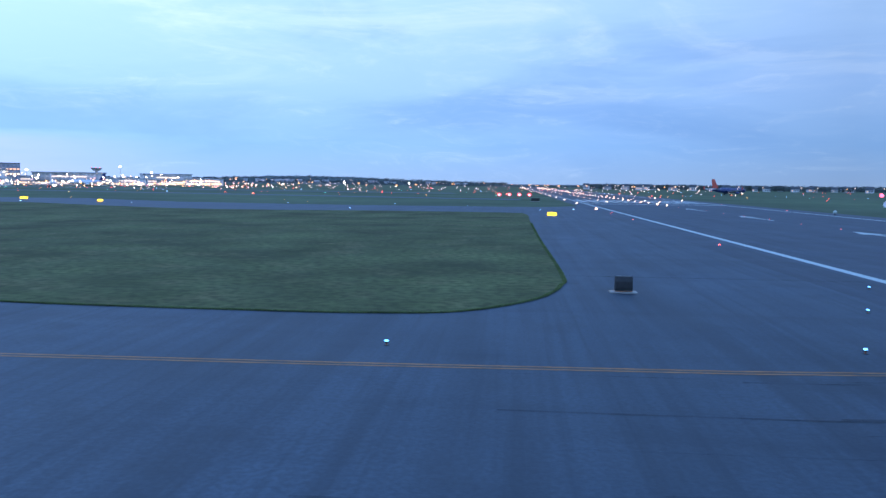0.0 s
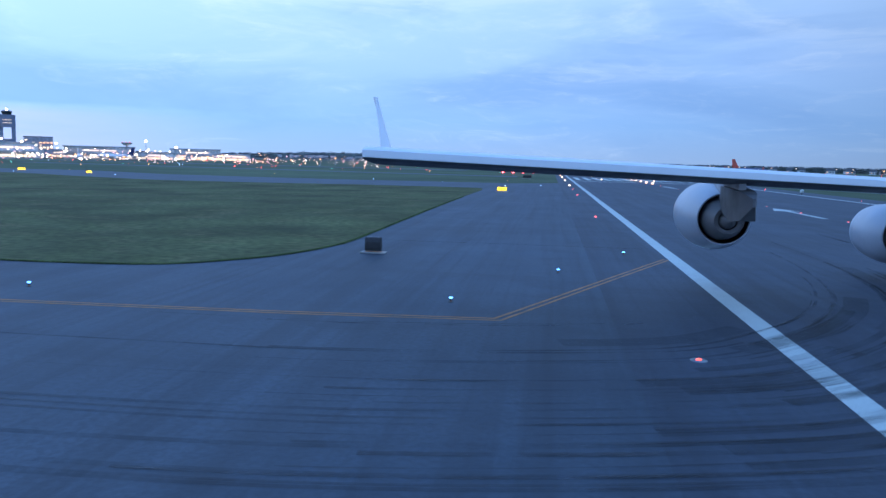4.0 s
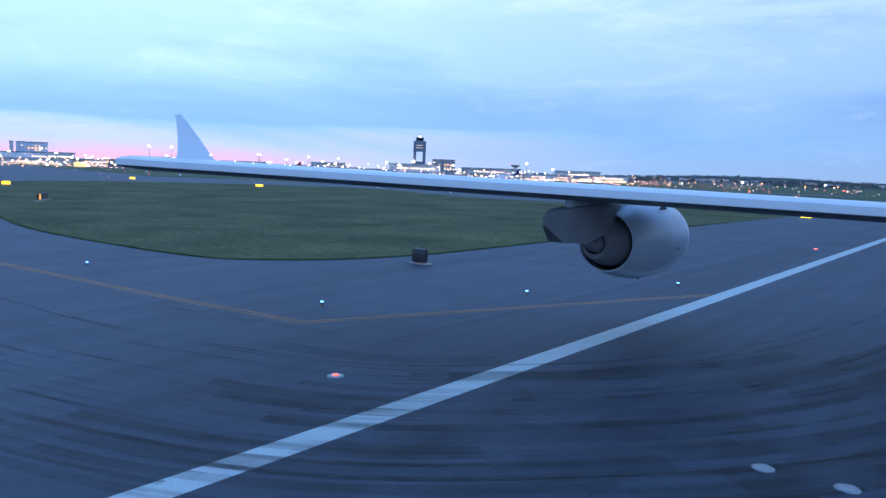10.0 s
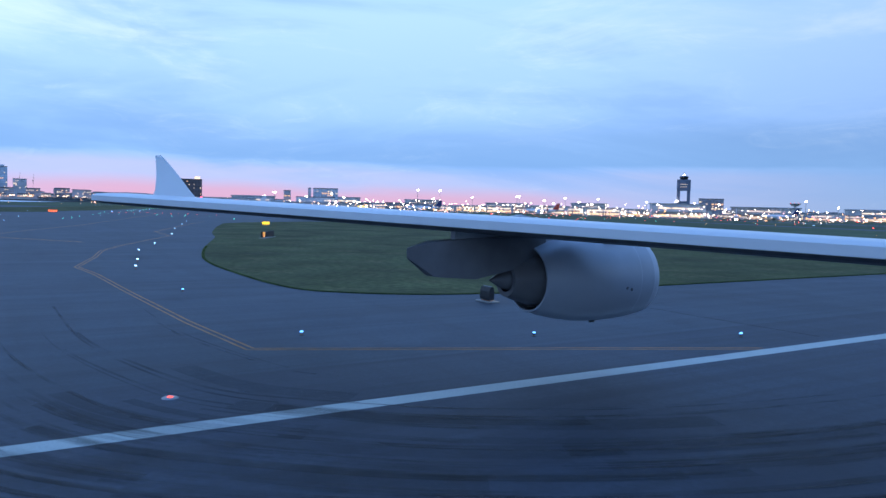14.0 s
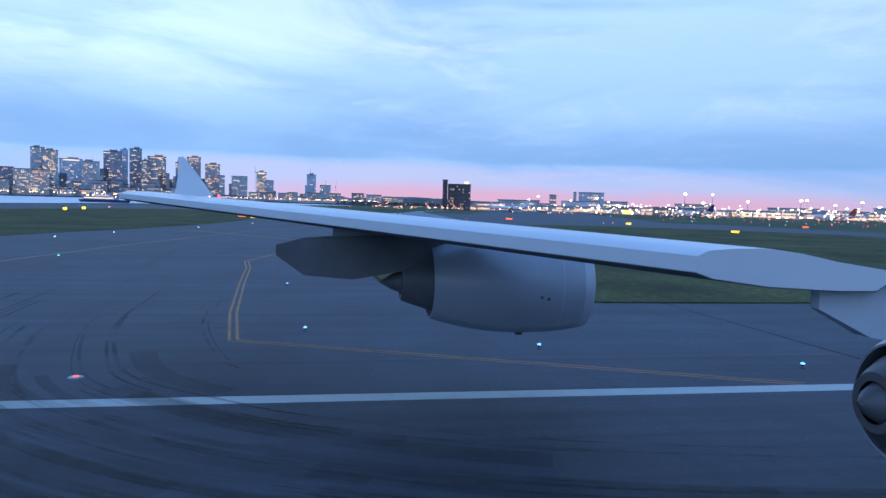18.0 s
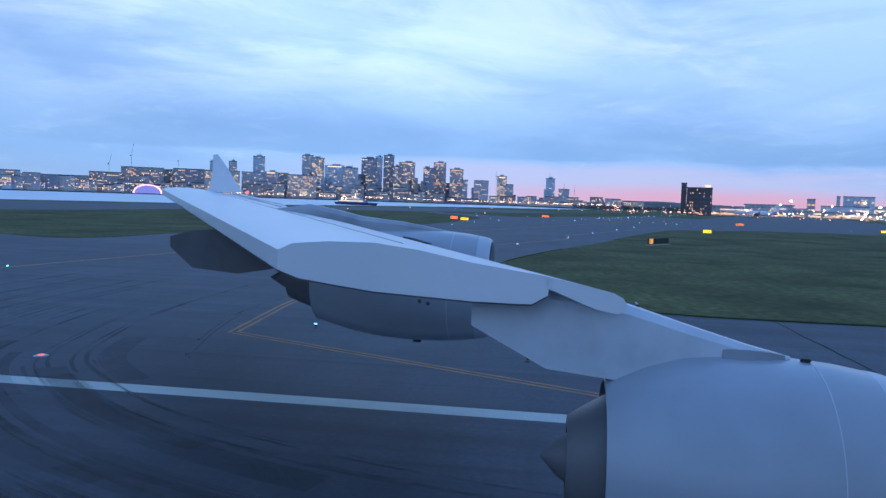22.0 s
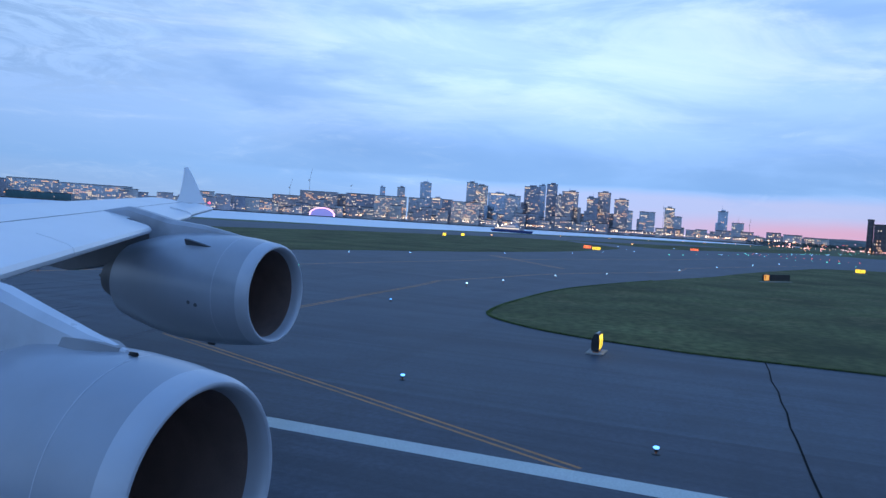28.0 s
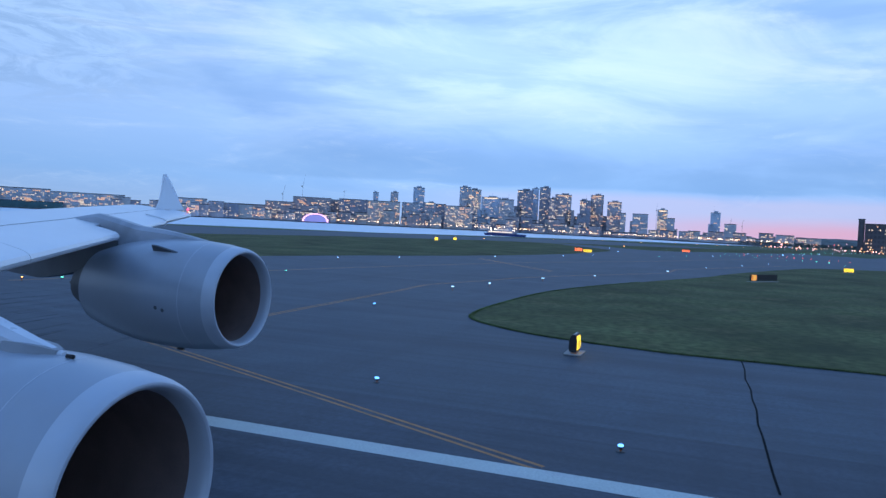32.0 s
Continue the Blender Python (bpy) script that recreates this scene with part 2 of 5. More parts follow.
M_TAXI = pavement_material("taxiway asphalt", (0.055, 0.077, 0.105), [((0.7, 0.02, 1), 3, 0.42, 0.68, 0.5), ((2.6, 0.05, 1), -2, 0.48, 0.70, 0.4), ((0.03, 0.5, 1), 8, 0.5, 0.7, 0.3)])
M_RUNWAY = pavement_material("runway asphalt", (0.049, 0.066, 0.094), [((0.55, 0.02, 1), 4, 0.42, 0.68, 0.5), ((2.2, 0.05, 1), -3, 0.46, 0.70, 0.45), ((0.05, 0.9, 1), -40, 0.48, 0.72, 0.35)])
M_GRASS = material("mown grass", (0.110, 0.117, 0.043), rough=0.95, vary=0.55, size=0.09, fine=0.7, fine_size=1.6, bump=0.7, bump_size=6.0, stain=(0.185, 0.155, 0.068), stain_size=0.22, gloss=0.16)
M_BLADE = material("grass blades", (0.17, 0.215, 0.085), rough=0.9, vary=0.3, size=0.3, island=0.5, gloss=0.1)
M_FIELD = material("far field grass", (0.10, 0.128, 0.062), rough=0.9, vary=0.4, size=0.012, fine=0.4, fine_size=0.2, stain=(0.10, 0.105, 0.07), stain_size=0.006, gloss=0.16)
M_SEAM = material("sealed joint", (0.006, 0.006, 0.007), rough=0.85, vary=0.3, size=3.0, gloss=0.08)
M_RUBBER = material("laid rubber", (0.028, 0.028, 0.030), rough=0.55, vary=0.3, size=0.8, fine=0.3, fine_size=6.0)


def worn_through(m, scale, lo, hi, most=0.75):
    """Lets the ground show through where a streak is worn."""
    nt = m.node_tree
    b = nt.nodes["Principled BSDF"]
    tc = nt.nodes.new("ShaderNodeTexCoord")
    n = nt.nodes.new("ShaderNodeTexNoise")
    n.inputs["Scale"].default_value, n.inputs["Detail"].default_value = scale, 6.0
    nt.links.new(tc.outputs["Object"], n.inputs["Vector"])
    r = nt.nodes.new("ShaderNodeMapRange")
    for i, k in enumerate((lo, hi, 0, most)):
        r.inputs[i + 1].default_value = k
    nt.links.new(n.outputs["Fac"], r.inputs[0])
    nt.links.new(r.outputs[0], b.inputs["Alpha"])


worn_through(M_RUBBER, 0.5, 0.40, 0.80)
M_RUBBER_FAINT = material("faint laid rubber", (0.020, 0.020, 0.022), rough=0.65, vary=0.3, size=0.8, fine=0.3, fine_size=6.0)
worn_through(M_RUBBER_FAINT, 0.3, 0.36, 0.98)
M_RUBBER_WIDE = material("wide worn rubber film", (0.020, 0.020, 0.022), rough=0.65, vary=0.3, size=0.8, fine=0.3, fine_size=6.0)
worn_through(M_RUBBER_WIDE, 0.25, 0.25, 0.85, 0.42)
M_WHITE_PAINT = material("worn white runway paint", (0.55, 0.60, 0.56), rough=0.6, vary=0.08, size=0.5, fine=0.3, fine_size=16.0, stain=(0.46, 0.46, 0.47), stain_size=0.5)
M_YELLOW_PAINT = material("worn yellow taxiway paint", (0.47, 0.185, 0.045), rough=0.6, vary=0.25, size=1.2, fine=0.4, fine_size=22.0, stain=(0.14, 0.10, 0.05), stain_size=1.0)
M_CONCRETE = material("pale concrete", (0.38, 0.36, 0.33), rough=0.8, vary=0.2, size=2.0, fine=0.3, fine_size=30.0, bump=0.3)
M_STEEL = material("galvanised steel", (0.35, 0.36, 0.37), rough=0.4, metal=0.8, vary=0.15, size=6.0)
M_BLACK = material("matt black sheet metal", (0.018, 0.018, 0.020), rough=0.55, vary=0.3, size=3.0)
M_ORANGE = material("faded orange paint", (0.55, 0.16, 0.05), rough=0.6, vary=0.2, size=4.0)
M_SKIN = material("white aircraft paint", (0.80, 0.81, 0.83), rough=0.32, vary=0.03, size=0.5, patchy=0.0, coat=0.1)
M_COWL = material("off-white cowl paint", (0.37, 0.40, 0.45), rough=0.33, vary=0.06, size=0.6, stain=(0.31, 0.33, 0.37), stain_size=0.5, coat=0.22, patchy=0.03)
M_GREYSKIN = material("light grey aircraft paint", (0.62, 0.65, 0.70), rough=0.35, vary=0.08, size=1.0, stain=(0.45, 0.47, 0.50), stain_size=0.8)
M_PYLON = material("grey pylon paint", (0.40, 0.42, 0.46), rough=0.4, vary=0.12, size=1.0, stain=(0.26, 0.27, 0.29), stain_size=0.8)
M_HEEL = material("bare grey pylon metal", (0.26, 0.27, 0.29), rough=0.5, vary=0.15, size=1.5)
M_PANEL_GAP = material("dark panel gap", (0.10, 0.105, 0.115), rough=0.6, vary=0.2, size=3.0)
M_LIP = material("satin inlet lip", (0.52, 0.55, 0.60), rough=0.38, metal=0.15, vary=0.03, size=2.0)
M_DUCT = material("inlet acoustic lining", (0.22, 0.15, 0.13), rough=0.6, vary=0.15, size=2.0, fine=0.2, fine_size=60.0)
M_FAN = material("titanium fan blades", (0.13, 0.12, 0.12), rough=0.5, metal=0.3, vary=0.2, size=4.0)
# Dark tone carries the shade below the wing; core cowls share it.
M_UNDER = material("dark grey wing underside with shade in its colour", (0.13, 0.125, 0.13), rough=0.5, vary=0.2, size=1.0, stain=(0.12, 0.11, 0.11), stain_size=0.7)
M_ROCK = material("shore riprap", (0.13, 0.125, 0.12), rough=0.9, vary=0.4, size=0.3, fine=0.5, fine_size=1.5, bump=0.6, bump_size=1.0)
# Leaf and hill tones are lightened, so distance haze sits in the colour.
M_LEAF = material("haze-lightened tree crowns", (0.115, 0.135, 0.125), rough=0.9, vary=0.4, size=0.05, island=0.7)
M_HILL = material("haze-lightened wooded hillside", (0.125, 0.145, 0.135), rough=0.95, vary=0.4, size=0.02, fine=0.5, fine_size=0.12)
M_HOTEL = material("dark brown hotel brick", (0.15, 0.13, 0.14), grid=0.4, rough=0.8, vary=0.2, size=0.05, fine=0.3, fine_size=0.3)
M_TOWER = material("dark blue-grey tower concrete", (0.17, 0.20, 0.26), rough=0.8, vary=0.2, size=0.08, fine=0.3, fine_size=0.4)
# Facade base colours are raised to paint in the haze of distance.
STYLE = {
    "dark": material("hazed dark glass facade", (0.40, 0.39, 0.44), grid=0.35, rough=0.35, vary=0.25, size=0.05, fine=0.3, fine_size=0.3),
    "glass": material("hazed blue glass facade", (0.64, 0.72, 0.82), grid=0.35, rough=0.25, vary=0.2, size=0.04, fine=0.2, fine_size=0.3),
    "stone": material("hazed grey stone facade", (0.68, 0.66, 0.68), grid=0.35, rough=0.7, vary=0.2, size=0.05, fine=0.3, fine_size=0.3),
    "brick": material("hazed brown brick facade", (0.60, 0.52, 0.52), grid=0.35, rough=0.8, vary=0.25, size=0.05, fine=0.3, fine_size=0.3),
    "lit": material("hazed tan facade", (0.68, 0.62, 0.58), grid=0.35, rough=0.7, vary=0.2, size=0.05, fine=0.3, fine_size=0.3),
    "office": material("hazed pale office facade", (0.68, 0.7, 0.73), grid=0.35, rough=0.7, vary=0.2, size=0.05, fine=0.3, fine_size=0.3),
    "shed": material("green metal shed", (0.07, 0.16, 0.17), rough=0.6, vary=0.2, size=0.05, fine=0.2, fine_size=0.3),
    "white": material("white metal shed", (0.68, 0.69, 0.71), rough=0.6, vary=0.12, size=0.05, fine=0.2, fine_size=0.3),
}
M_ROOFING = material("flat roof felt", (0.09, 0.09, 0.095), rough=0.9, vary=0.3, size=0.1)
M_PALEROOF = material("pale metal roofing", (0.42, 0.42, 0.43), rough=0.7, vary=0.2, size=0.1)
M_NAVY = material("navy aircraft paint", (0.025, 0.04, 0.14), rough=0.3, vary=0.1, size=0.3)
M_REDPAINT = material("red aircraft paint", (0.60, 0.08, 0.05), rough=0.35, vary=0.1, size=0.3)
M_WINDOW_DARK = material("dark window glass", (0.02, 0.022, 0.026), rough=0.1, vary=0.1, size=1.0)
L_WARM = glowing("warm window light", (1.0, 0.48, 0.22), 1.35)
L_PALE = glowing("pale window light", (1.0, 0.70, 0.44), 1.4)
# Red glow of the signal lamp halos and the tank's warning lamps.
L_RED_GLOW = glowing("red halo and warning lamp glow", (1.0, 0.05, 0.07), 1.4)
L_HALL = glowing("bright hall light", (1.0, 0.70, 0.52), 0.85)
L_FLOOD = glowing("floodlight", (1.0, 0.80, 0.68), 22.0)
L_SODIUM = glowing("sodium lamp", (1.0, 0.40, 0.12), 3.4)
L_SIGN = glowing("lit yellow sign face", (1.0, 0.66, 0.05), 2.2)
L_SIGN_RED = glowing("lit red sign face", (1.0, 0.17, 0.06), 2.2)
L_SIGN_DIM = glowing("dim amber sign face", (1.0, 0.42, 0.08), 0.9)
L_BLUE = glowing("blue taxiway lens", (0.13, 0.42, 1.0), 3.4)
L_BLUE_FAR = glowing("pale blue taxiway lens", (0.45, 0.74, 1.0), 4.0)
L_GREEN = glowing("green taxiway lens", (0.16, 1.0, 0.62), 3.0)
L_SIGNAL = glowing("signal lamp lens", (1.0, 0.17, 0.20), 8.0)
L_RED = glowing("red lens", (1.0, 0.07, 0.05), 6.0)
L_AMBER = glowing("amber lens", (1.0, 0.36, 0.09), 6.0)
L_RUNWAY = glowing("warm white runway lens", (1.0, 0.52, 0.30), 9.0)
L_EDGE = glowing("orange inset lens", (1.0, 0.09, 0.06), 2.4)
L_AMBER_TOP = glowing("amber roof band", (1.0, 0.58, 0.36), 0.7)
L_STAGE = glowing("violet stage light", (1.0, 0.50, 0.85), 2.2)


# ---- mesh helpers ----
def mesh_of(bm, name, mat, smooth=False):
    me = bpy.data.meshes.new(name)
    bmesh.ops.recalc_face_normals(bm, faces=bm.faces[:])
    bm.to_mesh(me)
    bm.free()
    for m in (mat if isinstance(mat, (list, tuple)) else [mat]):
        me.materials.append(m)
    if smooth:
        me.shade_smooth()
        me.set_sharp_from_angle(angle=radians(28))
    return me


def part(name, bm, mat, parent=None, label="", smooth=False):
    ob = new(name, mesh_of(bm, name, mat, smooth))
    if parent is not None:
        ob.parent = parent
    if label:
        ob["label"] = label
    return ob


def thing(name, m, label, category, group="", kind=""):
    ob = new(name)
    ob.empty_display_size = 0.1
    ob.matrix_basis = m
    return tagged(ob, label, category, group, kind)


def box(bm, cx, cy, cz, sx, sy, sz, bevel=0.0, rz=0.0):
    m = Matrix.Translation((cx, cy, cz)) @ Matrix.Rotation(rz, 4, "Z") @ Matrix.Diagonal((sx, sy, sz, 1))
    r = bmesh.ops.create_cube(bm, size=1, matrix=m)
    if bevel:
        es = list({e for v in r["verts"] for e in v.link_edges})
        bmesh.ops.bevel(bm, geom=es, offset=bevel, segments=2, affect="EDGES")
    return bm


def boxed(cx, cy, cz, sx, sy, sz, bevel=0.0, rz=0.0):
    return box(bmesh.new(), cx, cy, cz, sx, sy, sz, bevel, rz)


def cyl(bm, cx, cy, z0, z1, r0, r1=None, seg=12):
    r1 = r0 if r1 is None else r1
    bmesh.ops.create_cone(bm, cap_ends=True, segments=seg, radius1=r0, radius2=r1, depth=z1 - z0, matrix=Matrix.Translation((cx, cy, (z0 + z1) / 2)))
    return bm


def ball(bm, cx, cy, cz, r, sub=2, flat=1.0):
    bmesh.ops.create_icosphere(bm, subdivisions=sub, radius=r, matrix=Matrix.Translation((cx, cy, cz)) @ Matrix.Diagonal((1, 1, flat, 1)))
    return bm


def poly(points, z=0.0, skirt=0.0):
    bm = bmesh.new()
    top = [bm.verts.new((x, y, z)) for x, y in points]
    bm.faces.new(top)
    if skirt:
        low = [bm.verts.new((x, y, z - skirt)) for x, y in points]
        for i in range(len(top)):
            j = (i + 1) % len(top)
            bm.faces.new((top[i], top[j], low[j], low[i]))
    return bm


def smooth_outline(points, steps=5):
    """A closed Catmull-Rom outline through the points."""
    n, res = len(points), []
    for i in range(n):
        p0, p1, p2, p3 = (Vector(points[(i + k) % n]) for k in (-1, 0, 1, 2))
        for s in range(steps):
            t = s / steps
            res.append(tuple(0.5 * (2 * p1 + (p2 - p0) * t + (2 * p0 - 5 * p1 + 4 * p2 - p3) * t * t + (3 * p1 - p0 - 3 * p2 + p3) * t ** 3)))
    return res


def strip(points, offset, width, z):
    """A band of paint of that width beside a line of points."""
    bm = bmesh.new()
    pts = [Vector(p) for p in points]
    rows = []
    for i, p in enumerate(pts):
        a = (pts[i] - pts[i - 1]).normalized() if i else (pts[1] - pts[0]).normalized()
        b = (pts[i + 1] - pts[i]).normalized() if i + 1 < len(pts) else a
        d = (a + b).normalized()
        nrm = Vector((-d.y, d.x)) / max(0.5, d.dot(a))
        rows.append([bm.verts.new((*(p + nrm * o), z)) for o in (offset - width / 2, offset + width / 2)])
    for r, s in zip(rows, rows[1:]):
        bm.faces.new((r[0], r[1], s[1], s[0]))
    return bm


def lathe(profile, seg=48, axis="Y"):
    """A surface turned about the aircraft's long axis: profile of (distance aft, radius)."""
    bm = bmesh.new()
    rings = []
    for d, r in profile:
        rings.append([bm.verts.new((r * math.cos(2 * math.pi * k / seg), -d, r * math.sin(2 * math.pi * k / seg))) for k in range(seg)])
    for a, b in zip(rings, rings[1:]):
        for k in range(seg):
            bm.faces.new((a[k], a[(k + 1) % seg], b[(k + 1) % seg], b[k]))
    return bm


def loft(sections, closed=True, caps=True):
    bm = bmesh.new()
    rings = [[bm.verts.new(p) for p in s] for s in sections]
    n = len(rings[0])
    for a, b in zip(rings, rings[1:]):
        for k in range(n if closed else n - 1):
            bm.faces.new((a[k], a[(k + 1) % n], b[(k + 1) % n], b[k]))
    if caps and closed:
        bm.faces.new(rings[0])
        bm.faces.new(rings[-1][::-1])
    return bm


# ---- ground, water, pavements ----
ground = part("ground", poly([(100, -4800), (-60, -700), (-211, -298), (-243, -265), (-274, -239), (-313, -217), (-359, -172), (-502, -146), (-697, -90), (-940, 31), (-1127, 110), (-1400, 150), (-2000, 170), (-4700, 200), (-4700, 4700), (4700, 4700), (4700, -4800)], -0.04, 3.0), M_FIELD)
tagged(ground, "flat airfield of dull green grass and worn patches", "ground", kind="structure")


def water_material():
    # Pale half-metal base puts the bright sky reflection into the water's colour.
    m = material("harbour water", (0.62, 0.70, 0.78), rough=0.42, metal=0.55, vary=0.1, size=0.02)
    nt = m.node_tree
    b = nt.nodes["Principled BSDF"]
    tc = nt.nodes.new("ShaderNodeTexCoord")
    n = nt.nodes.new("ShaderNodeTexNoise")
    n.inputs["Scale"].default_value, n.inputs["Detail"].default_value = 0.35, 4.0
    nt.links.new(tc.outputs["Object"], n.inputs["Vector"])
    bp = nt.nodes.new("ShaderNodeBump")
    bp.inputs["Strength"].default_value, bp.inputs["Distance"].default_value = 0.12, 0.3
    nt.links.new(n.outputs["Fac"], bp.inputs["Height"])
    nt.links.new(bp.outputs[0], b.inputs["Normal"])
    return m


water = part("water", poly([(1500, -4800), (-4700, -4800), (-4700, 900), (-900, 900)], -2.0), water_material())
tagged(water, "calm harbour water, the evening sky's sheen put into its pale colour", "water", kind="structure")
far_shore = part("far_shore", poly([(-1280, 118), (-1483, 39), (-1761, -102), (-1725, -362), (-1619, -617), (-1502, -864), (-1348, -1074), (-1160, -1222), (-995, -1348), (-700, -1500), (-500, -4700), (-4650, -4700), (-4650, 150), (-2000, 165)], 0.3, 3.2), M_ROCK)
tagged(far_shore, "dark far harbour shore of stone quays", "ground", kind="structure")

runway = part("runway", poly([(-4.5, -320), (54, -320), (54, 2300), (-4.5, 2300)], 0.0), M_RUNWAY)
tagged(runway, "grooved dark asphalt runway with rubber marks", "runway", kind="structure")
apron = part("taxiway", poly([(-4.5, -320), (-4.5, 175), (-16, 161), (-63, 156), (-90, 158), (-118, 162), (-160, 186), (-240, 168), (-330, 130), (-420, 70), (-520, -10), (-560, -80), (-420, -130), (-260, -190), (-180, -320)], -0.004), M_TAXI)
tagged(apron, "wide grey asphalt taxiway with faint tyre lanes", "taxiway", kind="structure")

GRASS_A = [(-20.0, 9), (-20.3, 40), (-20.4, 80), (-20.6, 110), (-25, 117), (-50, 117), (-72, 113), (-95, 113), (-120, 124), (-152, 138), (-180, 124), (-200, 90), (-198, 60), (-178, 31), (-157, 21.5), (-119, 10), (-98, 5), (-78, -1.2), (-60, -6.2), (-48.5, -8.3), (-36, -8.8), (-29, -8.5), (-25.3, -7.2), (-22.0, -3.0), (-20.4, 2.5)]
GRASS_B = [(-58, -60), (-76, -54.3), (-95, -49), (-116, -41.5), (-145, -34), (-175, -29.5), (-210, -27.2), (-243, -27), (-270, -36), (-300, -52), (-330, -66), (-316, -86), (-280, -102), (-225, -120), (-164, -128), (-130, -136), (-100, -126), (-74, -92)]
GRASS_C = [(-290, -16), (-337, 8), (-410, 38), (-520, 62), (-640, 86), (-640, 60), (-524, 30), (-415, -19), (-350, -66), (-330, -44)]
for outline, label in ((GRASS_A, "mown green grass island beside the taxiway bend"), (GRASS_B, "dark green grass strip between taxiways"), (GRASS_C, "far grass strip near the harbour shore")):
    g = part("grass", poly(smooth_outline(outline, 6), 0.035, 0.05), M_GRASS)
    tagged(g, label, "grass", kind="structure")

def grass_fringe(outline, count, seed, keep):
    """Uneven blades along the border of an island, where it is passed near."""
    rng = random.Random(seed)
    ring = [p for p in smooth_outline(outline, 6)]
    mid = Vector((-95, 60))
    spots = [(a, b) for a, b in zip(ring, ring[1:] + ring[:1]) if keep(*a)]
    lengths = [math.dist(a, b) for a, b in spots]
    verts, faces = [], []
    for a, b in rng.choices(spots, lengths, k=count):
        f = rng.random()
        p = Vector(a).lerp(Vector(b), f)
        d = (Vector(b) - Vector(a)).normalized()
        inward = Vector((-d.y, d.x))
        if inward.dot(mid - p) < 0:
            inward = -inward
        p += inward * (rng.random() ** 2 * 0.25 - 0.05)
        for q in range(3):
            an, h, w = rng.random() * 6.28, rng.uniform(0.02, 0.08), rng.uniform(0.015, 0.035)
            lx, ly = rng.gauss(0, 0.05), rng.gauss(0, 0.05)
            i = len(verts)
            verts += [(p.x - w * math.cos(an), p.y - w * math.sin(an), 0.02), (p.x + w * math.cos(an), p.y + w * math.sin(an), 0.02), (p.x + lx, p.y + ly, 0.035 + h)]
            faces.append((i, i + 1, i + 2))
    me = bpy.data.meshes.new("grass_fringe")
    me.from_pydata(verts, [], faces)
    me.materials.append(M_BLADE)
    return tagged(new("grass_fringe", me), "short uneven grass blades along the island's border", "grass", kind="stuff")


grass_fringe(GRASS_A, 9000, 8, lambda x, y: x > -75 and y < 70)

# cross taxiway beyond the island, its far lanes
for pts, label in (
    ([(-20, 250), (-300, 330), (-300, 350), (-20, 270)], "distant pale taxiway lane crossing the field"),
    ([(-60, 420), (-700, 520), (-700, 560), (-60, 455)], "distant pale apron lane in front of the terminals"),
    ([(-340, 60), (-900, 230), (-900, 330), (-300, 150)], "distant asphalt apron near the terminal stands"),
):
    tagged(part("taxiway", poly(pts, -0.02), M_TAXI), label, "taxiway", kind="structure")

# ---- painted markings ----
edge = part("runway_edge_line", poly([(0.20, -300), (1.00, -300), (1.00, 2200), (0.20, 2200)], 0.006), M_WHITE_PAINT)
tagged(edge, "solid white runway edge line, scuffed by tyres", "marking", kind="structure")
edge2 = part("runway_edge_line", poly([(45.6, -300), (46.5, -300), (46.5, 2200), (45.6, 2200)], 0.006), M_WHITE_PAINT)
tagged(edge2, "solid white line along the runway's far edge", "marking", kind="structure")
BEND = [(0.1, 2.4), (-3.1, -4.7), (-8.55, -16.95), (-16, -17.6), (-29, -18.2), (-41, -18.6), (-47.8, -19.25), (-58.8, -16.6), (-68, -14.9), (-77.2, -11.7), (-103.6, -0.6), (-119, 0.0), (-150, 11), (-190, 26)]
for off in (-0.16, 0.16):
    ln = part("taxiway_edge_line", strip(BEND, off, 0.13, 0.004), M_YELLOW_PAINT)
    tagged(ln, "one stripe of a double yellow taxiway edge line", "marking", kind="structure")
for pts in ([(-23, -42.5), (-50, -37.6), (-64, -35), (-105, -25.4), (-121.6, -19.9), (-151, -8.6), (-200, 6), (-300, 36)], [(-112, -34), (-85, -15)], [(-113.5, -34), (-86.5, -15)]):
    ln = part("taxiway_centre_line", strip(pts, 0.0, 0.3, 0.004), M_YELLOW_PAINT)
    tagged(ln, "faded yellow taxiway guide line", "marking", kind="structure")
for y0 in (60, 112, 160):
    bm = bmesh.new()
    vs = [bm.verts.new((24.0 + x, y0 + y, 0.008)) for x, y in ((-0.3, -14), (0.3, -14), (0.3, 0), (1.6, 0), (0, 6.5), (-1.6, 0), (-0.3, 0))]
    bm.faces.new(vs)
    tagged(part("runway_arrow", bm, M_WHITE_PAINT), "white arrow painted along the runway's middle", "marking", group="runway arrows", kind="structure")
tagged(part("threshold_bar", poly([(0.3, 205), (45.5, 205), (45.5, 208), (0.3, 208)], 0.008), M_WHITE_PAINT), "white threshold bar across the runway", "marking", kind="structure")
for k in range(12):
    x = 2.5 + 3.6 * k + (3.0 if k > 5 else 0)
    tagged(part("threshold_stripe", poly([(x, 226), (x + 1.75, 226), (x + 1.75, 274), (x, 274)], 0.008), M_WHITE_PAINT), "long white threshold stripe on the runway", "marking", group="threshold stripes", kind="structure")
tagged(part("pavement_joint", strip([(-20.0, 7.5), (-17.6, 7.55), (-15.2, 7.48), (-13.0, 7.6), (-11.2, 7.56), (-9.5, 7.62), (-7.4, 7.55), (-5.8, 7.6)], 0.0, 0.065, 0.005), M_SEAM), "dark tar-sealed joint across the taxiway", "joint", kind="structure")
